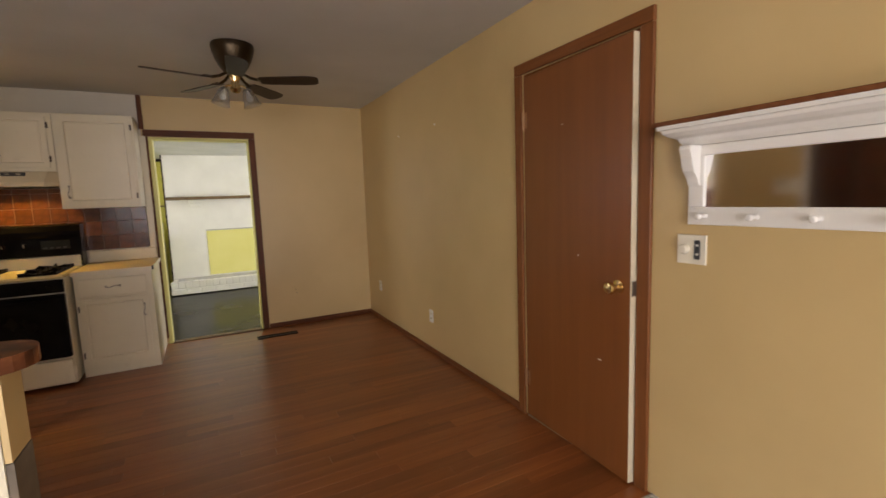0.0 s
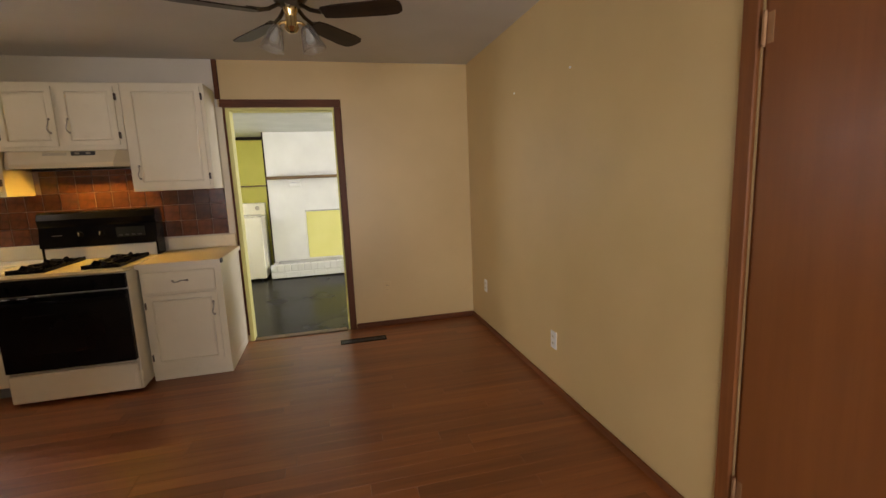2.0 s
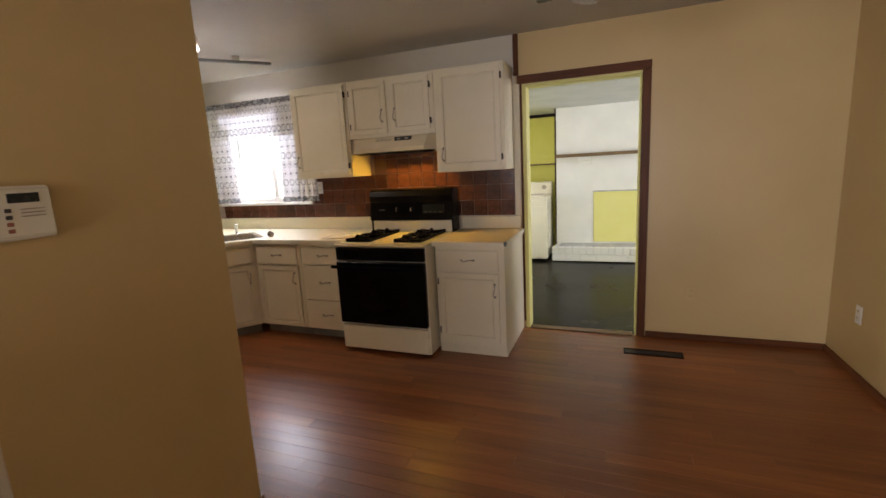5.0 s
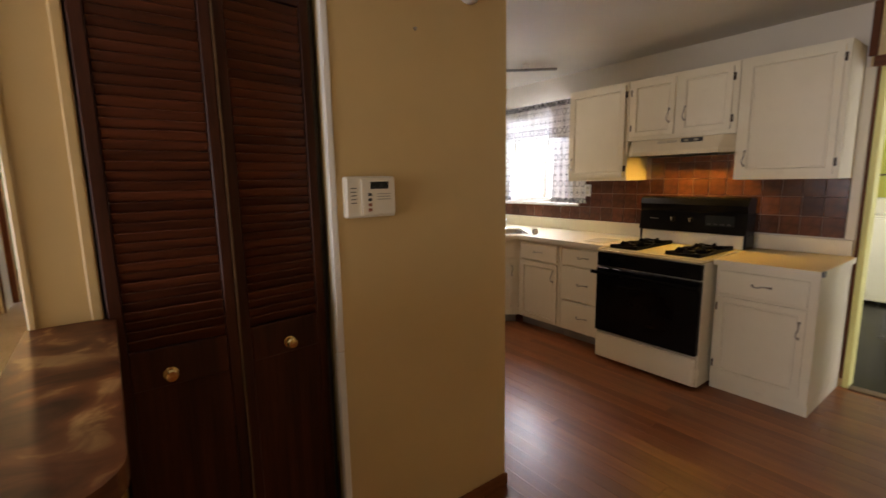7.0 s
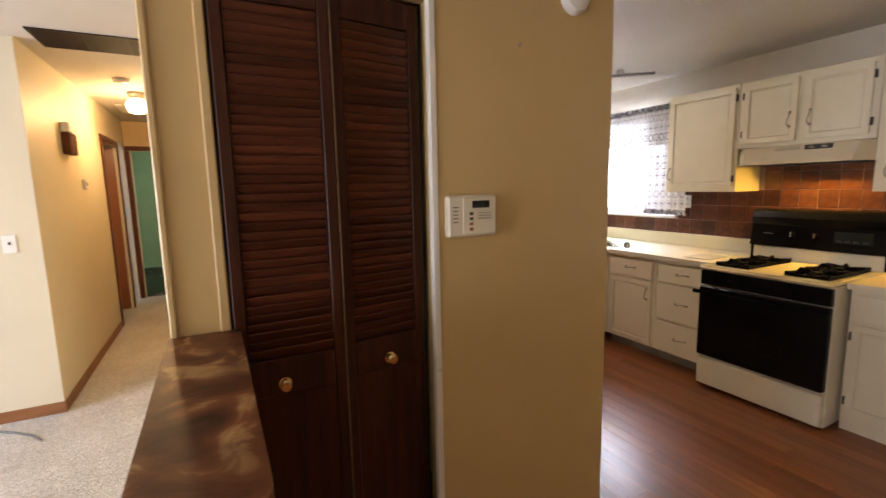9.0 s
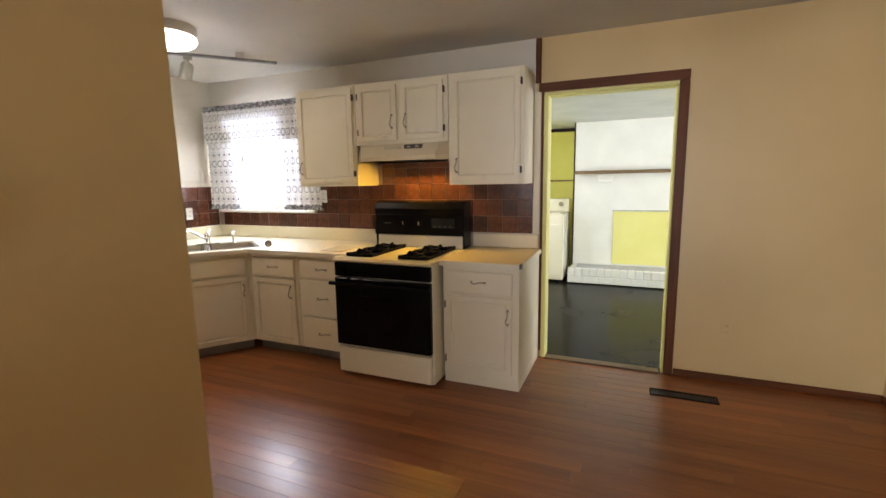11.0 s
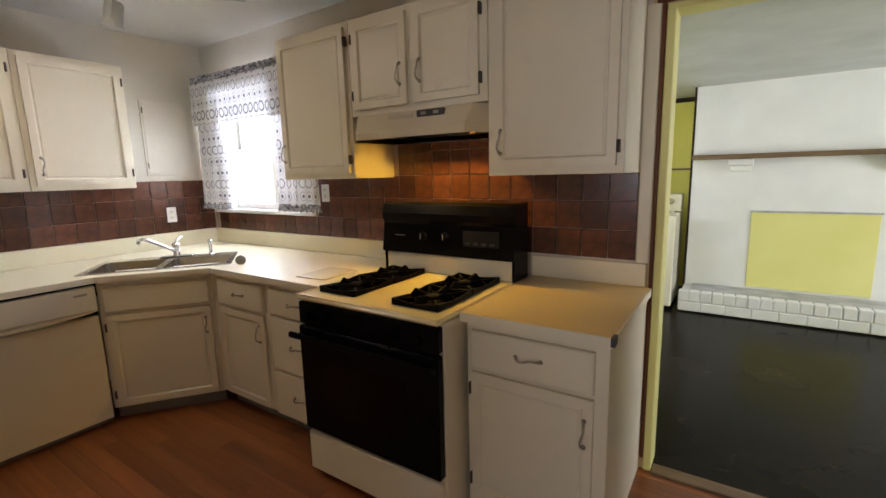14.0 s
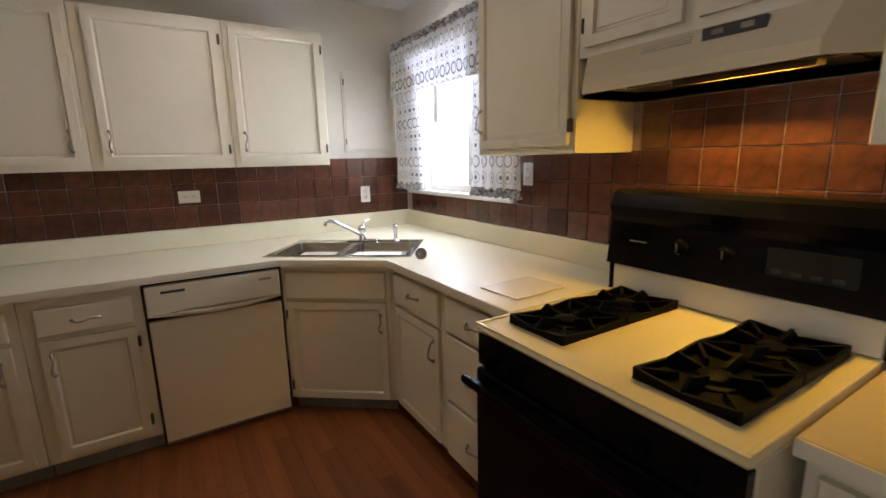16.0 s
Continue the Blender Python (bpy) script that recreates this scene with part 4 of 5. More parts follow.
burner_pair(0.055, 0.275, 0.045, 0.575)
burner_pair(SWD - 0.285, SWD - 0.055, 0.045, 0.575)
BY = 0.60
for a, b in ((-0.016, -0.002), (SWD - 0.004, SWD + 0.010)):
    part("end_cheek", boxes((a, b, BY - 0.004, NY - SFY - 0.062, 0.887, 0.989), bevel=0.002), M["black"], stove, "black end cheek under the backguard")
part("riser", boxes((-0.001, SWD - 0.005, BY, NY - SFY - 0.06, 0.887, 0.985), bevel=0.004), M["enamel"], stove, "white enamel riser")
bm = bmesh.new()
prof = [(BY - 0.020, 0.99), (BY + 0.004, 1.145), (BY - 0.004, 1.165), (BY - 0.012, 1.20), (BY + 0.005, 1.245), (BY + 0.03, 1.258), (NY - SFY - 0.07, 1.258), (NY - SFY - 0.07, 0.99)]
ends = [[bm.verts.new((x, y, z)) for y, z in prof] for x in (-0.018, SWD + 0.012)]
for i in range(len(prof)):
    j = (i + 1) % len(prof)
    bm.faces.new((ends[0][i], ends[0][j], ends[1][j], ends[1][i]))
bm.faces.new(ends[0][::-1]), bm.faces.new(ends[1])
guard = part("backguard", bm, M["black"], stove, "black control backguard")
for x in (0.255, 0.395):
    bm = bmesh.new()
    lathe(bm, [(0.001, 0), (0.027, 0), (0.027, -0.006), (0.019, -0.010), (0.016, -0.028), (0.001, -0.029)], 18, "y", (x, BY - 0.004, 1.085))
    kn = part("knob", bm, M["black"], guard, "black oven control knob", True)
    part("cap", boxes((x - 0.003, x + 0.003, BY - 0.0345, BY - 0.0332, 1.072, 1.100)), M["chrome"], kn, "chrome pointer strip")
part("display", boxes((0.50, 0.70, BY - 0.012, BY - 0.0065, 1.045, 1.125), bevel=0.002), M["lcd"], guard, "grey oven clock panel")
for k in range(4):
    part("button", boxes((0.515 + k * 0.045, 0.54 + k * 0.045, BY - 0.0145, BY - 0.0125, 1.055, 1.066)), M["dark_plastic"], guard, "clock button")
part("legend", boxes((0.07, 0.135, BY - 0.0125, BY - 0.010, 1.08, 1.084)), M["pewter"], guard, "faint printed legend bar")

# range hood
hood = thing("range_hood", "almond enamel under-cabinet range hood", "range hood", pose(-1.983, UF - 0.07, 1.58))
bm = bmesh.new()


def hood_outline(y, z, cut):
    """Plan of the hood at one height, its front corners cut off."""
    return [bm.verts.new(p) for p in ((0.002, y + cut * 1.1, z), (cut, y, z), (0.798 - cut, y, z), (0.796, y + cut * 1.1, z), (0.796, 0.395, z), (0.002, 0.395, z))]


hoops = [hood_outline(0.014, 0.036, 0.072), hood_outline(0.014, 0.0, 0.072), hood_outline(0.0, 0.0, 0.080), hood_outline(0.0, 0.034, 0.080), hood_outline(0.045, 0.124, 0.060)]
for p, q in zip(hoops, hoops[1:]):
    for i in range(6):
        bm.faces.new((p[i], p[(i + 1) % 6], q[(i + 1) % 6], q[i]))
bm.faces.new(hoops[0][::-1]), bm.faces.new(hoops[-1])
hs = part("shell", bm, M["almond"], hood)
for k in range(4):
    part("grille", boxes((0.27, 0.42, 0.026 + k * 0.0045, 0.048, 0.090 + k * 0.007, 0.0935 + k * 0.007)), M["pewter"], hs, "slotted metal grille")
swp = part("switch_plate", boxes((0.45, 0.60, 0.022, 0.046, 0.086, 0.116), bevel=0.002), M["dark_plastic"], hs, "dark switch plate")
for x in (0.475, 0.545):
    part("rocker", boxes((x, x + 0.03, 0.0185, 0.0215, 0.094, 0.108), bevel=0.001), M["pewter"], swp, "small rocker switch")
part("filter", boxes((0.09, 0.70, 0.215, 0.37, 0.024, 0.032), bevel=0.001), M["pewter"], hs, "greasy metal mesh filter")
part("filter", boxes((0.09, 0.70, 0.04, 0.145, 0.024, 0.032), bevel=0.001), M["pewter"], hs, "greasy metal mesh filter")
# Added plates: the rear shades the top tiles, the front spares the floor.
part("lamp_baffle", boxes((0.30, 0.66, 0.206, 0.212, 0.008, 0.035), (0.30, 0.66, 0.148, 0.152, 0.002, 0.035)), M["hinge"], hs, "dark plates added to cut off the lamp's light")
lens = part("lens", boxes((0.345, 0.610, 0.164, 0.194, 0.021, 0.025), bevel=0.001), M["glow_hood"], hs, "lit amber lamp lens")
lens.visible_shadow = False

# ---- window ----
wx0, wx1, wz0, wz1 = WIN
win = setting("window_kitchen", boxes((wx0 + 0.026, wx1 - 0.026, NY + 0.05, NY + 0.10, wz0 + 0.002, wz0 + 0.045), (wx0 + 0.026, wx1 - 0.026, NY + 0.05, NY + 0.10, wz1 - 0.07, wz1 - 0.026), (wx0 + 0.026, wx0 + 0.065, NY + 0.05, NY + 0.10, wz0 + 0.046, wz1 - 0.071), (wx1 - 0.065, wx1 - 0.026, NY + 0.05, NY + 0.10, wz0 + 0.046, wz1 - 0.071), bevel=0.003), M["white_trim"], "white sliding kitchen window")
part("mullion", boxes((-3.215, -3.15, NY + 0.045, NY + 0.095, wz0 + 0.046, wz1 - 0.071), bevel=0.003), M["white_trim"], win, "white meeting stile")
for a, b in ((wx0 + 0.066, -3.216), (-3.149, wx1 - 0.066)):
    pane = part("pane", boxes((a, b, NY + 0.07, NY + 0.074, wz0 + 0.047, wz1 - 0.072)), M["glass"], win, "clear glass pane")
    pane.visible_shadow = False
setting("window_sill", boxes((-3.90, -2.70, NY - 0.03, NY + 0.048, 1.135, 1.163), bevel=0.004), M["white_trim"], "white painted window sill")
M["outside"] = lit("bright_overcast_distance", (0.93, 0.97, 1.0), 5.0)
backdrop = setting("backdrop", boxes((-16, -2.3, 11.0, 11.05, -1, 8)), M["outside"], "bright washed-out distance beyond the window")


def curtain_sheet(x0, x1, z0, z1, y, waves, amp, flare=0.0, nz=14):
    """A gathered cloth with a front and a back skin, closed all round."""
    nx = waves * 8
    bm = bmesh.new()
    skins = []
    for off in (-0.0008, 0.0008):
        rows = []
        for j in range(nz + 1):
            v = j / nz
            row = []
            for i in range(nx + 1):
                s = i / nx
                a = amp * (0.45 + 0.55 * (1 - v)) * math.sin(s * waves * math.tau + 0.7 * math.sin(3 * s + 2 * v))
                a += 0.006 * noise.noise((s * 9, v * 4, x0)) + off
                row.append(bm.verts.new((x0 + (x1 - x0) * s + flare * (1 - v) * (s - 0.5), y + a, z0 + (z1 - z0) * v + 0.006 * math.sin(s * waves * math.tau) * (1 - v))))
            rows.append(row)
        skins.append(rows)
    f, b = skins
    for j in range(nz):
        for i in range(nx):
            bm.faces.new((f[j][i], f[j][i + 1], f[j + 1][i + 1], f[j + 1][i]))
            bm.faces.new((b[j][i], b[j + 1][i], b[j + 1][i + 1], b[j][i + 1]))
    for j in range(nz):
        bm.faces.new((f[j][0], f[j + 1][0], b[j + 1][0], b[j][0]))
        bm.faces.new((f[j][nx], b[j][nx], b[j + 1][nx], f[j + 1][nx]))
    for i in range(nx):
        bm.faces.new((f[0][i], b[0][i], b[0][i + 1], f[0][i + 1]))
        bm.faces.new((f[nz][i], f[nz][i + 1], b[nz][i + 1], b[nz][i]))
    return bm


cy = NY - 0.10
cur = thing("window_curtain", "white cafe curtain with navy ring print and ruffles", "curtain", pose(0, 0, 0))
part("panel", curtain_sheet(-3.925, -3.56, 1.215, 2.13, cy, 5, 0.022, 0.03), M["curtain"], cur, "gathered curtain panel", True)
part("panel", curtain_sheet(-2.96, -2.56, 1.215, 2.13, cy, 5, 0.020, 0.03), M["curtain"], cur, "gathered curtain panel", True)
part("valance", curtain_sheet(-3.92, -2.60, 1.82, 2.13, cy - 0.035, 13, 0.014), M["curtain"], cur, "gathered valance", True)
part("ruffle", curtain_sheet(-3.93, -2.60, 2.125, 2.185, cy - 0.02, 22, 0.016, 0, 4), M["ruffle"], cur, "dark navy top ruffle", True)
part("ruffle", curtain_sheet(-3.945, -3.545, 1.175, 1.222, cy, 8, 0.026, 0.03, 4), M["ruffle"], cur, "dark navy hem ruffle", True)
part("ruffle", curtain_sheet(-2.98, -2.545, 1.175, 1.222, cy, 8, 0.024, 0.03, 4), M["ruffle"], cur, "dark navy hem ruffle", True)
bm = bmesh.new()
tube(bm, [(-3.945, cy - 0.02, 2.13), (-2.56, cy - 0.02, 2.13)], 0.006, 8)
for x in (-3.945, -2.56):
    tube(bm, [(x, cy - 0.02, 2.13), (x, NY - 0.001, 2.13)], 0.005, 6)
part("rod", bm, M["white_plastic"], cur, "thin curtain rod")


# ---- small fixtures ----
def wall_frame(wall, a, z):
    """A pose on a wall with local x to the viewer's right, local -y out of the wall, z up."""
    return {"north": pose(a, NY, z), "west": pose(WX, a, z, 0, 0, 90), "east": pose(EX, a, z, 0, 0, -90), "pantry": pose(PX, a, z, 0, 0, 90), "living": pose(HX, a, z, 0, 0, 90), "hall": pose(a, HY, z, 0, 0, 180)}[wall]


def outlet(wall, a, z, label, wide=False, sockets=True, out=0.0):
    t = thing("outlet" if sockets else "light_switch", label, "outlet" if sockets else "switch", wall_frame(wall, a, z) @ pose(0, -out, 0), "wall outlets" if sockets else "")
    w, h = (0.058, 0.036) if wide else (0.036, 0.058)
    part("plate", boxes((-w, w, -0.006, -0.001, -h, h), bevel=0.002), M["plastic"] if wide else M["white_plastic"], t)
    for s in (-1, 1):
        if sockets:
            c = (s * 0.022, 0) if wide else (0, s * 0.022)
            f = part("socket", boxes((c[0] - 0.014, c[0] + 0.014, -0.0085, -0.0062, c[1] - 0.013, c[1] + 0.013), bevel=0.001), M["plastic"], t)
            for q in (-0.006, 0.006):
                part("slot", boxes((c[0] + q - 0.0012, c[0] + q + 0.0012, -0.0094, -0.0087, c[1] - 0.003, c[1] + 0.007)), M["dark_plastic"], f)
    if not sockets:
        part("toggle", boxes((-0.005, 0.005, -0.016, -0.0062, -0.004, 0.012), bevel=0.001), M["dark_plastic"], t, "small dark toggle")
    return t


outlet("west", 3.75, 1.19, "ivory double outlet set sideways in the tiles", True, out=0.0145)
outlet("west", 4.88, 1.14, "white double outlet above the sink", out=0.0145)
outlet("north", -2.58, 1.295, "white double outlet beside the curtain", out=0.0145)
outlet("east", 3.535, 0.335, "white double outlet low on the tan wall")
for pl in outlet("north", 0.72, 0.376, "tan painted-over double outlet on the dining wall").children:
    pl.data = pl.data.copy()
    pl.data.materials[0] = M["tan"]
outlet("living", 0.20, 1.17, "white light switch on the cream wall", sockets=False)

outlet("east", 4.835, 0.40, "white double outlet near the room corner")
for wall, a, z in (("east", 3.34, 1.965), ("east", 4.11, 1.97), ("pantry", 2.335, 1.945)):
    bm = bmesh.new()
    lathe(bm, [(0.001, -0.010), (0.005, -0.009), (0.0065, -0.006), (0.0065, 0.0)], 10, "y")
    single("nail", bm, M["white_plastic"] if wall == "east" else M["pewter"], "small wall plug where a picture hung", "nail", "picture nails", m=wall_frame(wall, a, z))

# two-gang plate by the closet door
sw = thing("switch_plate", "ivory two-gang switch plate with round dimmer knob", "switch", wall_frame("east", 1.14, 1.14))
part("plate", boxes((-0.060, 0.060, -0.007, -0.001, -0.058, 0.058), bevel=0.002), M["plastic"], sw)
slot = part("dimmer_slot", boxes((0.014, 0.036, -0.010, -0.0072, -0.038, 0.038), bevel=0.004), M["dark_plastic"], sw, "dark rounded switch face")
for z in (-0.018, 0.018):
    part("contact", boxes((0.020, 0.030, -0.0115, -0.0102, z - 0.004, z + 0.004), bevel=0.001), M["plastic"], slot, "small pale contact")
bm = bmesh.new()
lathe(bm, [(0.001, -0.0072), (0.020, -0.0072), (0.019, -0.020), (0.015, -0.027), (0.001, -0.028)], 20, "y", (-0.026, 0, 0))
part("dimmer_knob", bm, M["plastic"], sw, "round ivory dimmer knob", True)

# shelf with mirror and pegs
sh = thing("mirror_shelf", "white painted wall shelf with mirror and coat pegs", "shelf", wall_frame("east", 0.72, 1.24))
SL = 0.43
part("bottom_rail", boxes((-SL, SL, -0.022, -0.001, 0.0, 0.068), bevel=0.003), M["white_trim"], sh)
part("top_rail", boxes((-SL, SL, -0.022, -0.001, 0.262, 0.30), bevel=0.003), M["white_trim"], sh)
for a, b in ((-SL, -SL + 0.062), (SL - 0.062, SL)):
    part("stile", boxes((a, b, -0.022, -0.001, 0.069, 0.261), bevel=0.003), M["white_trim"], sh)
part("mirror", boxes((-SL + 0.055, SL - 0.055, -0.012, -0.008, 0.064, 0.266)), M["mirror"], sh, "plain mirror glass")
bm = bmesh.new()
prof = [(-0.001, 0.301), (-0.030, 0.301), (-0.045, 0.315), (-0.055, 0.330), (-0.085, 0.338), (-0.105, 0.350), (-0.110, 0.362), (-0.125, 0.364), (-0.125, 0.378), (-0.001, 0.378)]
ends = [[bm.verts.new((x * (SL + (0.0 - y) * 0.55), y, z)) for y, z in prof] for x in (-1, 1)]
for i in range(len(prof)):
    j = (i + 1) % len(prof)
    bm.faces.new((ends[0][i], ends[0][j], ends[1][j], ends[1][i]))
bm.faces.new(ends[0][::-1]), bm.faces.new(ends[1])
part("crown", bm, M["white_trim"], sh, "stepped crown moulding")
part("top_board", boxes((-SL - 0.10, SL + 0.10, -0.115, -0.001, 0.379, 0.397), bevel=0.003), M["trim_wood_y"], sh, "dark stained top board")
for x in (-SL + 0.004, SL - 0.048):
    bm = bmesh.new()
    prof = [(-0.023, 0.30), (-0.088, 0.30), (-0.090, 0.285), (-0.080, 0.262), (-0.075, 0.235), (-0.064, 0.205), (-0.044, 0.182), (-0.034, 0.158), (-0.023, 0.145)]
    ends = [[bm.verts.new((x + k, y, z)) for y, z in prof] for k in (0, 0.044)]
    for i in range(len(prof)):
        j = (i + 1) % len(prof)
        bm.faces.new((ends[0][i], ends[0][j], ends[1][j], ends[1][i]))
    bm.faces.new(ends[0][::-1]), bm.faces.new(ends[1])
    part("bracket", bm, M["white_trim"], sh, "scrolled bracket")
for k in range(5):
    bm = bmesh.new()
    lathe(bm, [(0.010, -0.022), (0.007, -0.03), (0.006, -0.05), (0.012, -0.058), (0.013, -0.066), (0.008, -0.072), (0.001, -0.073)], 12, "y", (-0.36 + 0.18 * k, 0, 0.034))
    part("peg", bm, M["white_trim"], sh, "turned white peg", True)

# alarm keypad
kp = thing("alarm_keypad", "ivory alarm keypad with small dark display", "keypad", wall_frame("pantry", 2.125, 1.372))
part("housing", boxes((-0.092, 0.092, -0.030, -0.001, -0.068, 0.068), bevel=0.006), M["plastic"], kp)
part("flap", boxes((-0.040, 0.088, -0.035, -0.0305, -0.060, 0.060), bevel=0.003), M["plastic"], kp, "raised cover flap")
part("display", boxes((-0.006, 0.062, -0.0375, -0.0355, 0.026, 0.050), bevel=0.001), M["lcd"], kp, "dark display window")
for k in range(4):
    part("button", boxes((-0.016, -0.002, -0.0375, -0.0355, -0.048 + k * 0.017, -0.038 + k * 0.017), bevel=0.001), surface("keypad_button", (0.30, 0.10, 0.06), (0.34, 0.13, 0.08), 8, 80, 0.4, 0) if k in (0, 1) else M["dark_plastic"], kp, "reddish button" if k < 2 else "dark button")
for k in range(5):
    part("print_bar", boxes((-0.075, -0.055, -0.0312, -0.0304, -0.02 + k * 0.012, -0.017 + k * 0.012)), M["dark_plastic"], kp, "unreadable print line")
for k in range(3):
    part("print_bar", boxes((0.018, 0.07, -0.0362, -0.0354, -0.010 + k * 0.009, -0.007 + k * 0.009)), M["pewter"], kp, "unreadable print line")


def round_detector(name, m, label):
    t = thing(name, label, "smoke detector", m, "smoke detectors")
    bm = bmesh.new()
    lathe(bm, [(0.001, -0.001), (0.062, -0.001), (0.062, -0.012), (0.052, -0.030), (0.030, -0.038), (0.001, -0.038)], 28, "y")
    part("housing", bm, M["white_plastic"], t, "", True)
    bm = bmesh.new()
    lathe(bm, [(0.001, -0.0385), (0.014, -0.0385), (0.012, -0.043), (0.001, -0.043)], 16, "y", (0.018, 0, 0))
    part("test_button", bm, M["plastic"], t, "round test button", True)


round_detector("smoke_detector", wall_frame("pantry", 2.575, 2.135), "white round smoke detector high on the pantry wall")
round_detector("smoke_detector", pose(-4.72, 0.75, H, 90, 0, 0), "white round smoke detector on the hall ceiling")

# access panel on the west wall
ap = thing("access_panel", "white painted flush metal access panel door", "panel", wall_frame("west", 4.925, 1.715))
part("frame", boxes((-0.175, 0.175, -0.008, -0.001, -0.272, 0.272), bevel=0.002), M["kitchen_wall"], ap)
pd = part("door", boxes((-0.160, 0.160, -0.012, -0.0085, -0.257, 0.257), bevel=0.002), M["kitchen_wall"], ap)
for z in (-0.2, 0.2):
    part("hinge", boxes((-0.166, -0.158, -0.016, -0.0122, z - 0.02, z + 0.02)), M["hinge"], pd)

# floor register
reg = thing("floor_register", "dark brown slotted metal floor register", "floor vent", pose(0.245, 4.85, 0.0))
part("frame", boxes((0, 0.40, 0, 0.012, -0.002, 0.006), (0, 0.40, 0.088, 0.10, -0.002, 0.006), (0, 0.012, 0.0125, 0.0875, -0.002, 0.006), (0.388, 0.40, 0.0125, 0.0875, -0.002, 0.006)), M["vent"], reg)
# Flat black plate gives the shaded depth under the register.
part("duct", boxes((0.0125, 0.3875, 0.0125, 0.0875, -0.002, 0.0008)), M["dark_plastic"], reg, "black plate for the shade below the slats")
for k in range(24):
    part("slat", boxes((0.020 + k * 0.0153, 0.026 + k * 0.0153, 0.0125, 0.0875, 0.001, 0.0055)), M["vent"], reg)

# ceiling return grille
rg = thing("return_grille", "dark brown slatted return-air grille in the ceiling", "vent", pose(-3.86, 0.47, H))
part("frame", boxes((0, 0.39, 0, 0.02, -0.010, -0.001), (0, 0.39, 0.72, 0.74, -0.010, -0.001), (0, 0.02, 0.0205, 0.7195, -0.010, -0.001), (0.37, 0.39, 0.0205, 0.7195, -0.010, -0.001)), M["vent"], rg)
# Flat black plate gives the shaded depth above the grille.
part("duct", boxes((0.0205, 0.3695, 0.0205, 0.7195, -0.003, -0.001)), M["dark_plastic"], rg, "black plate for the shade behind the slats")
for k in range(15):
    part("slat", boxes((0.028 + k * 0.0228, 0.040 + k * 0.0228, 0.0205, 0.7195, -0.009, -0.0035)), M["vent"], rg)
for y in (0.24, 0.48):
    part("crossbar", boxes((0.0205, 0.3695, y, y + 0.012, -0.0115, -0.0095)), M["vent"], rg)

# ---- ceiling fan ----
FX, FYY = 0.138, 3.451
fan = thing("ceiling_fan", "dark bronze five-blade ceiling fan with glass shades", "ceiling fan", pose(FX, FYY, H))
bm = bmesh.new()
lathe(bm, [(0.001, -0.001), (0.132, -0.001), (0.136, -0.020), (0.130, -0.050), (0.112, -0.105), (0.088, -0.150), (0.062, -0.185), (0.001, -0.197)], 32)
part("motor", bm, M["bronze"], fan, "antique bronze motor housing", True)
bm = bmesh.new()
lathe(bm, [(0.001, -0.198), (0.034, -0.198), (0.034, -0.215), (0.026, -0.23), (0.030, -0.275), (0.036, -0.29), (0.022, -0.31), (0.001, -0.315)], 24)
part("light_fitter", bm, M["brass"], fan, "brass light fitter", True)
for k in range(5):
    a = radians(-20 + 72 * k)
    ca, sa = math.cos(a), math.sin(a)
    bm = bmesh.new()
    outline = [(0.16, -0.042), (0.22, -0.052), (0.46, -0.062), (0.52, -0.056), (0.545, -0.035), (0.55, 0.0), (0.545, 0.035), (0.52, 0.056), (0.46, 0.062), (0.22, 0.052), (0.16, 0.042)]
    top = [bm.verts.new((x, y, -0.232 - y * 0.20 + 0.003)) for x, y in outline]
    bot = [bm.verts.new((x, y, -0.232 - y * 0.20 - 0.003)) for x, y in outline]
    bm.faces.new(top), bm.faces.new(bot[::-1])
    for i in range(len(outline)):
        j = (i + 1) % len(outline)
        bm.faces.new((top[i], bot[i], bot[j], top[j]))
    b = part("blade", bm, M["blade"], fan, "dark wood veneer blade")
    b.rotation_euler = (0, 0, a)
    bm = bmesh.new()
    tube(bm, [(0.05, 0, -0.185), (0.10, 0, -0.215), (0.15, 0, -0.228)], 0.010, 8)
    box(bm, 0.145, 0.205, -0.03, 0.03, -0.2275, -0.2245, bevel=0.001)
    iron = part("blade_iron", bm, M["bronze"], b, "cast blade bracket")
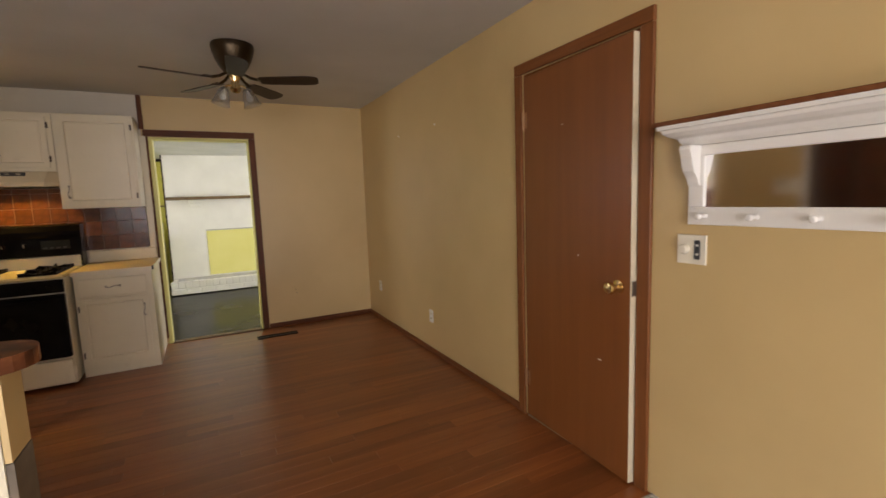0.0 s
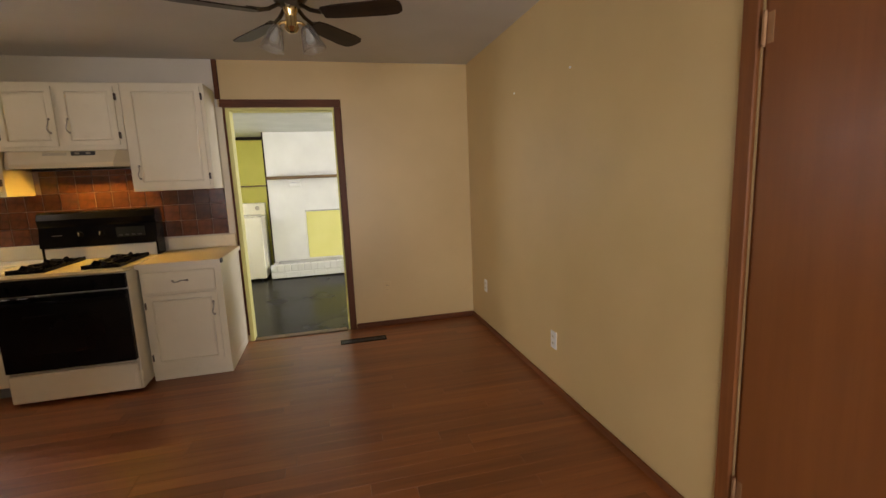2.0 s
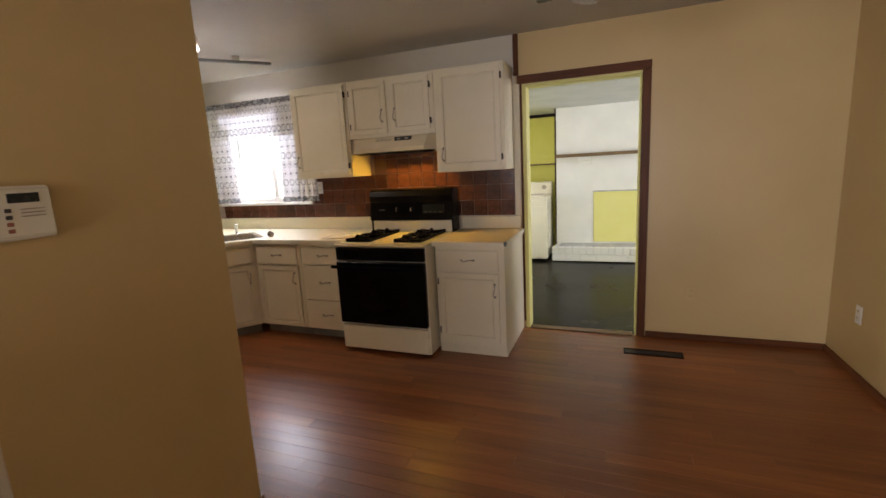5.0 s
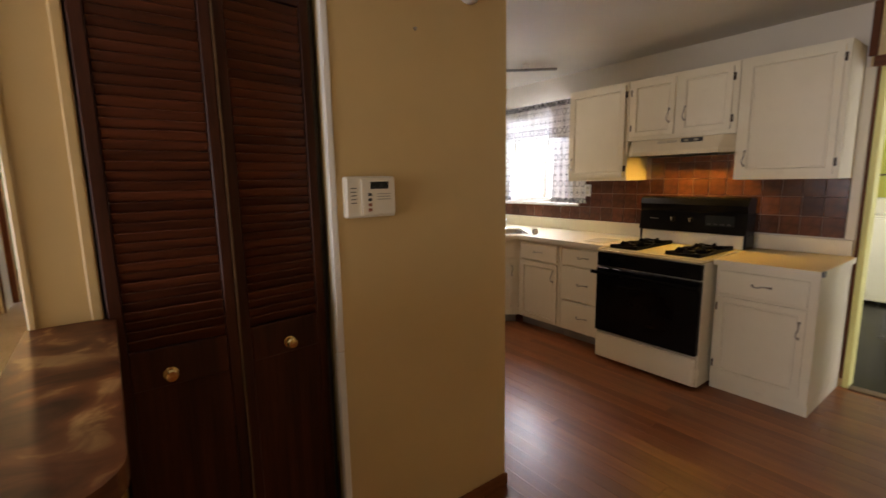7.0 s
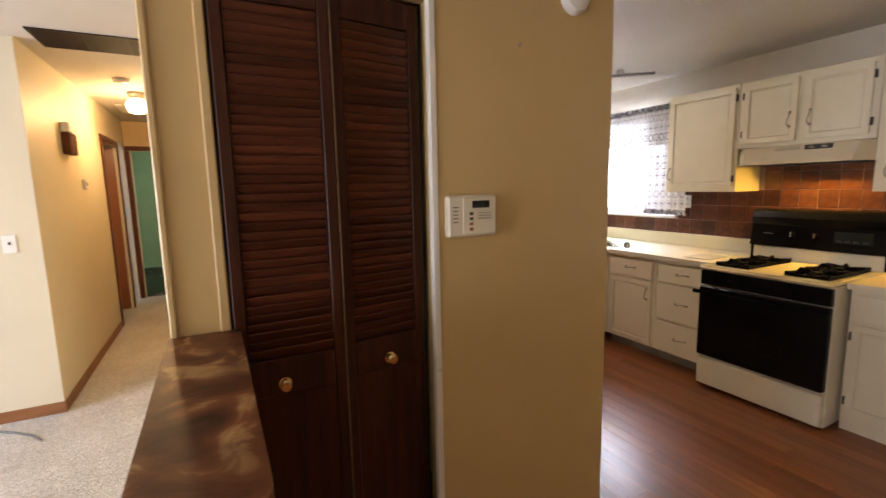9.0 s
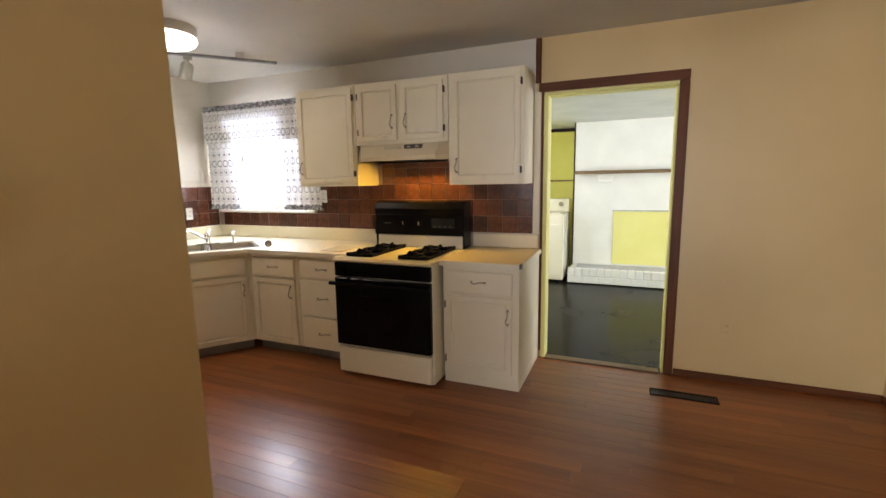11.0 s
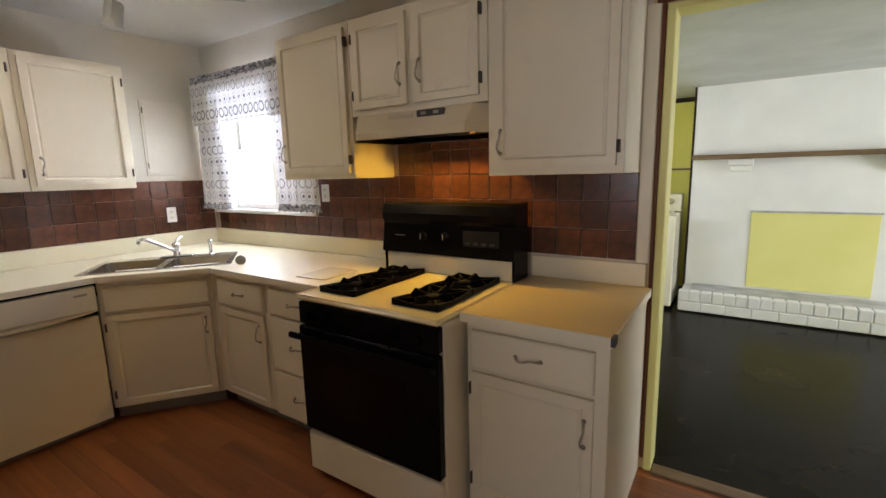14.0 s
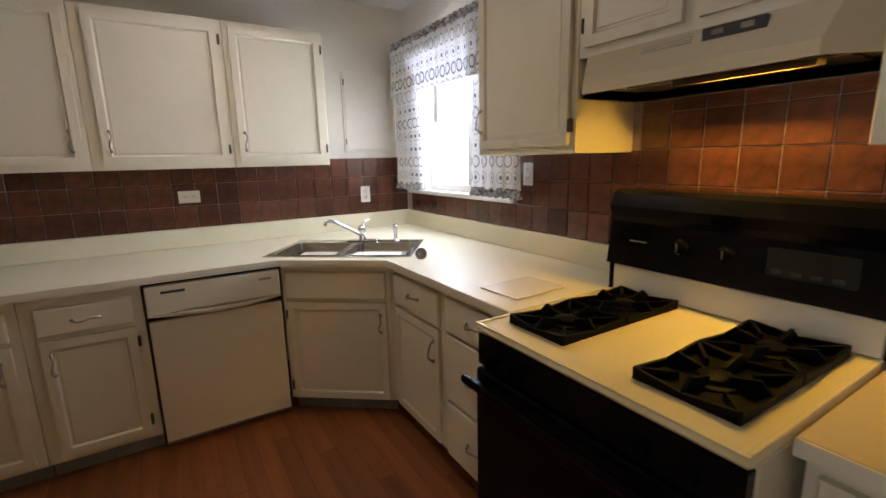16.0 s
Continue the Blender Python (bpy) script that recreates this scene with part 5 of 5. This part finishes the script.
for k in range(2):
    a = radians(-6 + 192 * k)
    d = Vector((math.cos(a), math.sin(a), 0))
    bm = bmesh.new()
    tube(bm, [Vector((0, 0, -0.262)) + d * 0.02, Vector((0, 0, -0.268)) + d * 0.05, Vector((0, 0, -0.285)) + d * 0.068], 0.008, 8)
    arm = part("lamp_arm", bm, M["brass"], fan, "brass lamp arm")
    bm = bmesh.new()
    lathe(bm, [(0.018, 0.0), (0.030, -0.012), (0.040, -0.045), (0.050, -0.090), (0.060, -0.118), (0.057, -0.118), (0.046, -0.088), (0.036, -0.045), (0.026, -0.014), (0.014, -0.006)], 24)
    bmesh.ops.rotate(bm, verts=bm.verts[:], cent=(0, 0, 0), matrix=Matrix.Rotation(radians(17), 3, Vector((d.y, -d.x, 0))))
    bmesh.ops.translate(bm, verts=bm.verts[:], vec=Vector((0, 0, -0.283)) + d * 0.066)
    shd = part("shade", bm, M["clear_glass"], fan, "ribbed clear glass bell shade", True)
    bm = bmesh.new()
    lathe(bm, [(0.008, -0.01), (0.010, -0.03), (0.020, -0.055), (0.022, -0.068), (0.015, -0.083), (0.001, -0.088)], 14)
    bmesh.ops.rotate(bm, verts=bm.verts[:], cent=(0, 0, 0), matrix=Matrix.Rotation(radians(17), 3, Vector((d.y, -d.x, 0))))
    bmesh.ops.translate(bm, verts=bm.verts[:], vec=Vector((0, 0, -0.283)) + d * 0.066)
    part("light_bulb", bm, M["white_plastic"], shd, "unlit frosted bulb", True)

# ---- kitchen ceiling lights ----
disc = thing("ceiling_light", "round lit flush ceiling light in the kitchen", "ceiling light", pose(-2.76, 3.92, H))
bm = bmesh.new()
lathe(bm, [(0.001, -0.001), (0.185, -0.001), (0.19, -0.02), (0.18, -0.06), (0.001, -0.06)], 40)
part("rim", bm, M["white_plastic"], disc, "white metal rim", True)
bm = bmesh.new()
lathe(bm, [(0.001, -0.0605), (0.178, -0.0605), (0.185, -0.085), (0.165, -0.11), (0.11, -0.128), (0.05, -0.136), (0.001, -0.137)], 40)
part("diffuser", bm, M["glow_disc"], disc, "glowing frosted diffuser", True)
bm = bmesh.new()
lathe(bm, [(0.001, -0.138), (0.010, -0.138), (0.012, -0.144), (0.006, -0.150), (0.001, -0.151)], 14)
part("finial", bm, M["pewter"], disc, "small metal finial", True)
ra, rb = Vector((-3.42, 3.88, H)), Vector((-2.64, 4.79, H))
rl = (rb - ra).length
tr = thing("track_light", "white track rail with one spot head", "track light", pose(ra.x, ra.y, H, 0, 0, math.degrees(math.atan2(rb.y - ra.y, rb.x - ra.x))))
part("rail", boxes((0, rl, -0.017, 0.017, -0.058, -0.038), bevel=0.002), M["toe"], tr, "grey-white track rail")
for x in (0.15, rl - 0.30):
    part("standoff", boxes((x, x + 0.05, -0.012, 0.012, -0.0375, -0.001)), M["white_plastic"], tr)
hx = rl * 0.47
bm = boxes((hx - 0.03, hx + 0.03, -0.013, 0.013, -0.085, -0.0585), bevel=0.002)
tube(bm, [(hx, 0, -0.085), (hx, 0, -0.11)], 0.009, 8)
head = part("spot_head", bm, M["spot_grey"], tr, "grey spot head")
bm = bmesh.new()
lathe(bm, [(0.001, -0.105), (0.030, -0.105), (0.043, -0.120), (0.046, -0.215), (0.053, -0.235), (0.046, -0.235), (0.001, -0.215)], 22)
box(bm, -0.012, 0.012, -0.058, -0.050, -0.19, -0.10, bevel=0.001)
box(bm, -0.012, 0.012, 0.050, 0.058, -0.19, -0.10, bevel=0.001)
bmesh.ops.rotate(bm, verts=bm.verts[:], cent=(0, 0, -0.10), matrix=Euler((radians(10), radians(14), 0)).to_matrix())
bmesh.ops.translate(bm, verts=bm.verts[:], vec=(hx, 0, 0))
part("can", bm, M["spot_grey"], head, "grey cylindrical lamp can in a yoke", True)

# ---- half wall ----
hwl = thing("half_wall", "low wall with brown marbled rounded counter top", "half wall", pose(0, 0, 0))
part("core", boxes((-1.298, -0.522, 1.262, 1.362, 0.0, 1.048)), M["tan"], hwl, "tan painted low wall")
part("side_board", boxes((-1.298, -0.522, 1.246, 1.261, 0.0, 1.047)), M["cream_wall"], hwl, "cream painted living room side")
part("end_board", boxes((-0.521, -0.507, 1.25, 1.362, 0.0, 0.855)), M["scuffed"], hwl, "grey scuffed end panel")
part("end_board", boxes((-0.521, -0.509, 1.25, 1.362, 0.857, 1.047)), M["tan"], hwl, "tan end panel")
ol = [(-1.299, 1.225), (-0.548, 1.225)] + [(-0.548 + 0.088 * math.sin(k * math.pi / 12), 1.313 - 0.088 * math.cos(k * math.pi / 12)) for k in range(1, 12)] + [(-0.548, 1.401), (-1.299, 1.401)]
bm = slab(ol, [], 1.05, 1.085)
part("counter_top", bm, M["marble"], hwl, "brown marbled laminate top with rounded end")

# ---- hall ----
ch = thing("door_chime", "brown wooden door chime box with white cover", "door chime", wall_frame("hall", -4.56, 1.79))
part("box", boxes((-0.10, 0.10, -0.055, -0.001, 0.0, 0.17), bevel=0.004), M["trim_wood_z"], ch)
for k in range(4):
    part("slat", boxes((-0.092 + k * 0.048, -0.052 + k * 0.048, -0.059, -0.0555, 0.012, 0.158), bevel=0.0015), M["trim_wood_z"], ch)
part("cover", boxes((-0.10, 0.045, -0.058, -0.001, 0.171, 0.245), bevel=0.008), M["white_plastic"], ch, "white upper cover")
th = thing("thermostat", "white square wall thermostat in the hall", "thermostat", wall_frame("hall", -4.98, 1.56))
part("housing", boxes((-0.055, 0.055, -0.028, -0.001, -0.045, 0.045), bevel=0.005), M["white_plastic"], th)
part("display", boxes((-0.028, 0.012, -0.030, -0.0285, -0.012, 0.022)), M["lcd"], th)
hl = thing("hall_light", "lit white glass globe ceiling light in the hall", "ceiling light", pose(-5.30, 0.79, H))
bm = bmesh.new()
lathe(bm, [(0.001, -0.001), (0.075, -0.001), (0.08, -0.02), (0.06, -0.045), (0.055, -0.06), (0.001, -0.06)], 28)
part("canopy", bm, M["pewter"], hl, "metal canopy", True)
bm = bmesh.new()
lathe(bm, [(0.055, -0.0605), (0.085, -0.085), (0.098, -0.12), (0.094, -0.15), (0.075, -0.178), (0.04, -0.195), (0.001, -0.20)], 28)
globe = part("globe", bm, M["glow_warm"], hl, "glowing glass globe", True)
globe.visible_shadow = False
hd = thing("attic_hatch", "white painted attic hatch in the hall ceiling", "hatch", pose(-6.6, 0.5, H))
part("frame", boxes((0, 0.56, 0, 0.05, -0.012, -0.001), (0, 0.56, 0.46, 0.51, -0.012, -0.001), (0, 0.05, 0.051, 0.459, -0.012, -0.001), (0.51, 0.56, 0.051, 0.459, -0.012, -0.001)), M["white_trim"], hd)
part("panel", boxes((0.051, 0.509, 0.051, 0.459, -0.006, -0.001)), M["white_trim"], hd)
bm = bmesh.new()
tube(bm, [(-3.655, -0.9, 0.010), (-3.655, -0.407, 0.010), (-3.655, -0.2, 0.010), (-3.60, 0.0, 0.010), (-3.50, 0.15, 0.010), (-3.40, 0.26, 0.010), (-3.297, 0.332, 0.010)], 0.006, 8)
single("cable", bm, M["dark_plastic"], "black cable lying on the carpet by the wall", "cable", smooth=True)

# ---- family room ----
trim("mantel_shelf", [(-0.67, 1.9, FY - 0.17, FY - 0.002, 1.478, 1.522)], M["mantel"], "rough brown timber mantel shelf", 0.006)
for x in (-0.36, 0.76):
    c = thing("mantel_corbel", "white painted brick corbel under the mantel", "corbel", pose(x, FY, 0), "mantel corbels")
    part("brick", boxes((0, 0.20, -0.10, -0.001, 1.418, 1.476), bevel=0.006), M["brick"], c)
    part("brick", boxes((0.012, 0.188, -0.055, -0.001, 1.355, 1.415), bevel=0.006), M["brick"], c)
fb = thing("firebox_panel", "pale yellow painted board closing the fireplace", "board", pose(-0.14, FY - 0.012, 0.225))
part("board", boxes((0.002, 0.928, 0.0, 0.03, 0.0, 0.735), bevel=0.002), M["yellow_pale"], fb)
part("lintel", boxes((-0.01, 0.94, -0.004, 0.010, 0.737, 0.755)), M["ash"], fb, "grey steel lintel edge")
hearth = thing("hearth", "raised white painted brick hearth with worn slate top", "hearth", pose(0, 8.02, 0))
part("core", boxes((-0.675, 1.9, 0.012, FY - 8.02 - 0.002, 0.0, 0.185)), M["mortar"], hearth, "white painted mortar")
part("slate_top", boxes((-0.60, 1.9, 0.09, FY - 8.02 - 0.015, 0.186, 0.204), bevel=0.003), M["ash"], hearth, "worn grey slate top")
me_a = finish("brick", boxes((0, 0.088, 0, 0.10, 0, 0.10), bevel=0.006), M["brick"])
me_b = finish("brick", boxes((0, 0.196, 0, 0.09, 0, 0.088), bevel=0.006), M["brick"])
random.seed(5)
for k in range(27):
    b = new("brick", me_a)
    b.parent = hearth
    b.location = (-0.69 + k * 0.096, random.uniform(-0.004, 0.002), 0.102)
for k in range(13):
    b = new("brick", me_b)
    b.parent = hearth
    b.location = (-0.69 + k * 0.204, random.uniform(-0.003, 0.002), 0.004)

washer = thing("washing_machine", "white top-load washing machine against the yellow wall", "washing machine", pose(-1.44, 8.02, 0))
part("body", boxes((0, 0.685, 0.0, 0.66, 0.02, 0.94), bevel=0.012), M["enamel"], washer)
part("lid", boxes((0.05, 0.635, 0.02, 0.50, 0.941, 0.955), bevel=0.006), M["enamel"], washer)
wc = part("console", boxes((0.0, 0.685, 0.52, 0.66, 0.941, 1.13), bevel=0.012), M["enamel"], washer)
bm = bmesh.new()
lathe(bm, [(0.001, 0.519), (0.035, 0.519), (0.030, 0.495), (0.001, 0.494)], 20, "y", (0.57, 0, 1.05))
part("dial", bm, M["pewter"], wc, "round timer dial", True)
part("front_panel", boxes((0.03, 0.655, -0.006, -0.001, 0.08, 0.80), bevel=0.002), M["enamel"], washer)
for x in (0.05, 0.61):
    for y in (0.06, 0.6):
        bm = bmesh.new()
        tube(bm, [(x, y, -0.008), (x, y, 0.02)], 0.018, 10)
        part("foot", bm, M["dark_plastic"], washer)
trim("family_wall_shelf", [(-1.99, -0.70, 9.0, 9.098, 1.38, 1.40)], M["mantel"], "thin brown shelf edge on the yellow wall", 0.002)


# ---- wall tiles ----
def tile_field(parent_name, dims, label, cols, place, w, h):
    bed = setting(parent_name, boxes(*dims), M["grout"], label)
    me = finish("tile", boxes((0.002, w - 0.002, -0.006, -0.0005, 0.002, h - 0.002), bevel=0.0018), M["tile"])
    for a, z, extra in cols:
        t = new("tile", me)
        t.parent = bed
        t.matrix_world = place(a, z) @ extra
    return bed


TW, TH = 0.1205, 0.1325
jit = random.Random(3)


def wob():
    return pose(0, jit.uniform(-0.0006, 0.0006), 0, jit.uniform(-0.35, 0.35), 0, jit.uniform(-0.35, 0.35))


cells = []
for k in range(28):
    x = -0.6235 - TW * (k + 1)
    for r in range(3):
        if x < -2.71 and r > 0 and x + TW > -3.915:
            continue
        if x < WX + 0.004:
            continue
        cells.append((x, 1.001 + TH * r, wob()))
    if -2.005 < x < -1.18:
        cells.append((x, 1.001 + TH * 3, wob()))
        cells.append((x, 1.001 + TH * 4, wob() @ Matrix.Diagonal((1, 1, 0.34, 1))))
tile_field("wall_tiles_north", [(-2.70, -0.6235, NY - 0.008, NY - 0.002, 1.0005, 1.386), (-2.004, -1.196, NY - 0.008, NY - 0.002, 1.3865, 1.578), (WX + 0.012, -2.701, NY - 0.008, NY - 0.002, 1.0005, 1.134)], "glazed dark brown square wall tiles with pale grout", cells, lambda a, z: pose(a, NY - 0.008, z), TW, TH)
cells = []
for k in range(23):
    y = NY - 0.014 - TW * (k + 1)
    for r in range(3):
        cells.append((y, 1.001 + TH * r, wob()))
tile_field("wall_tiles_west", [(WX + 0.002, WX + 0.008, 2.47, NY - 0.012, 1.0005, 1.40)], "glazed dark brown square wall tiles with pale grout", cells, lambda a, z: pose(WX + 0.008, a, z, 0, 0, 90), TW, TH)

# ---- floor boards ----
floor_ob = bpy.data.objects["floor"]
PW = 0.0825
rnd = random.Random(11)
near, rest = [], []
y = 1.302
while y < NY - 0.001:
    x = WX + 0.001 - rnd.uniform(0, 0.8)
    y1 = min(y + PW, NY - 0.001)
    while x < EX - 0.001:
        ln = rnd.choice((0.75, 0.95, 1.2, 1.45, 1.7))
        a, b = max(x, WX + 0.001), min(x + ln, EX - 0.001)
        if b - a > 0.01:
            (near if a > -3.3 else rest).append((a, b, y, y1))
        x += ln
    y += PW


def board_mesh(w, d):
    """A board with eased top edges, its origin at one end."""
    bm = bmesh.new()
    e = 0.0005
    vs = [bm.verts.new(p) for p in ((0.0004, 0.0004, -0.012), (w - 0.0004, 0.0004, -0.012), (w - 0.0004, d - 0.0004, -0.012), (0.0004, d - 0.0004, -0.012), (0.0004, 0.0004, -0.001), (w - 0.0004, 0.0004, -0.001), (w - 0.0004, d - 0.0004, -0.001), (0.0004, d - 0.0004, -0.001), (0.0004 + e, 0.0004 + e, 0), (w - 0.0004 - e, 0.0004 + e, 0), (w - 0.0004 - e, d - 0.0004 - e, 0), (0.0004 + e, d - 0.0004 - e, 0))]
    for q in ((3, 2, 1, 0), (0, 1, 5, 4), (1, 2, 6, 5), (2, 3, 7, 6), (3, 0, 4, 7), (4, 5, 9, 8), (5, 6, 10, 9), (6, 7, 11, 10), (7, 4, 8, 11), (8, 9, 10, 11)):
        bm.faces.new([vs[i] for i in q])
    return bm


meshes = {}
for a, b, y0, y1 in near[:300]:
    key = (round(b - a, 3), round(y1 - y0, 4))
    if key not in meshes:
        meshes[key] = finish("plank", board_mesh(*key), M["plank"])
    p = new("plank", meshes[key])
    p.parent = floor_ob
    p.location = (a, y0, 0)
bm = bmesh.new()
for a, b, y0, y1 in rest + near[300:]:
    tmp = board_mesh(b - a, y1 - y0)
    bmesh.ops.translate(tmp, verts=tmp.verts[:], vec=(a, y0, 0))
    me = bpy.data.meshes.new("tmp")
    tmp.to_mesh(me)
    tmp.free()
    bm.from_mesh(me)
    bpy.data.meshes.remove(me)
far_boards = part("plank_rest", bm, M["plank_far"], floor_ob)
tagged(far_boards, "remaining floor boards", kind="stuff")
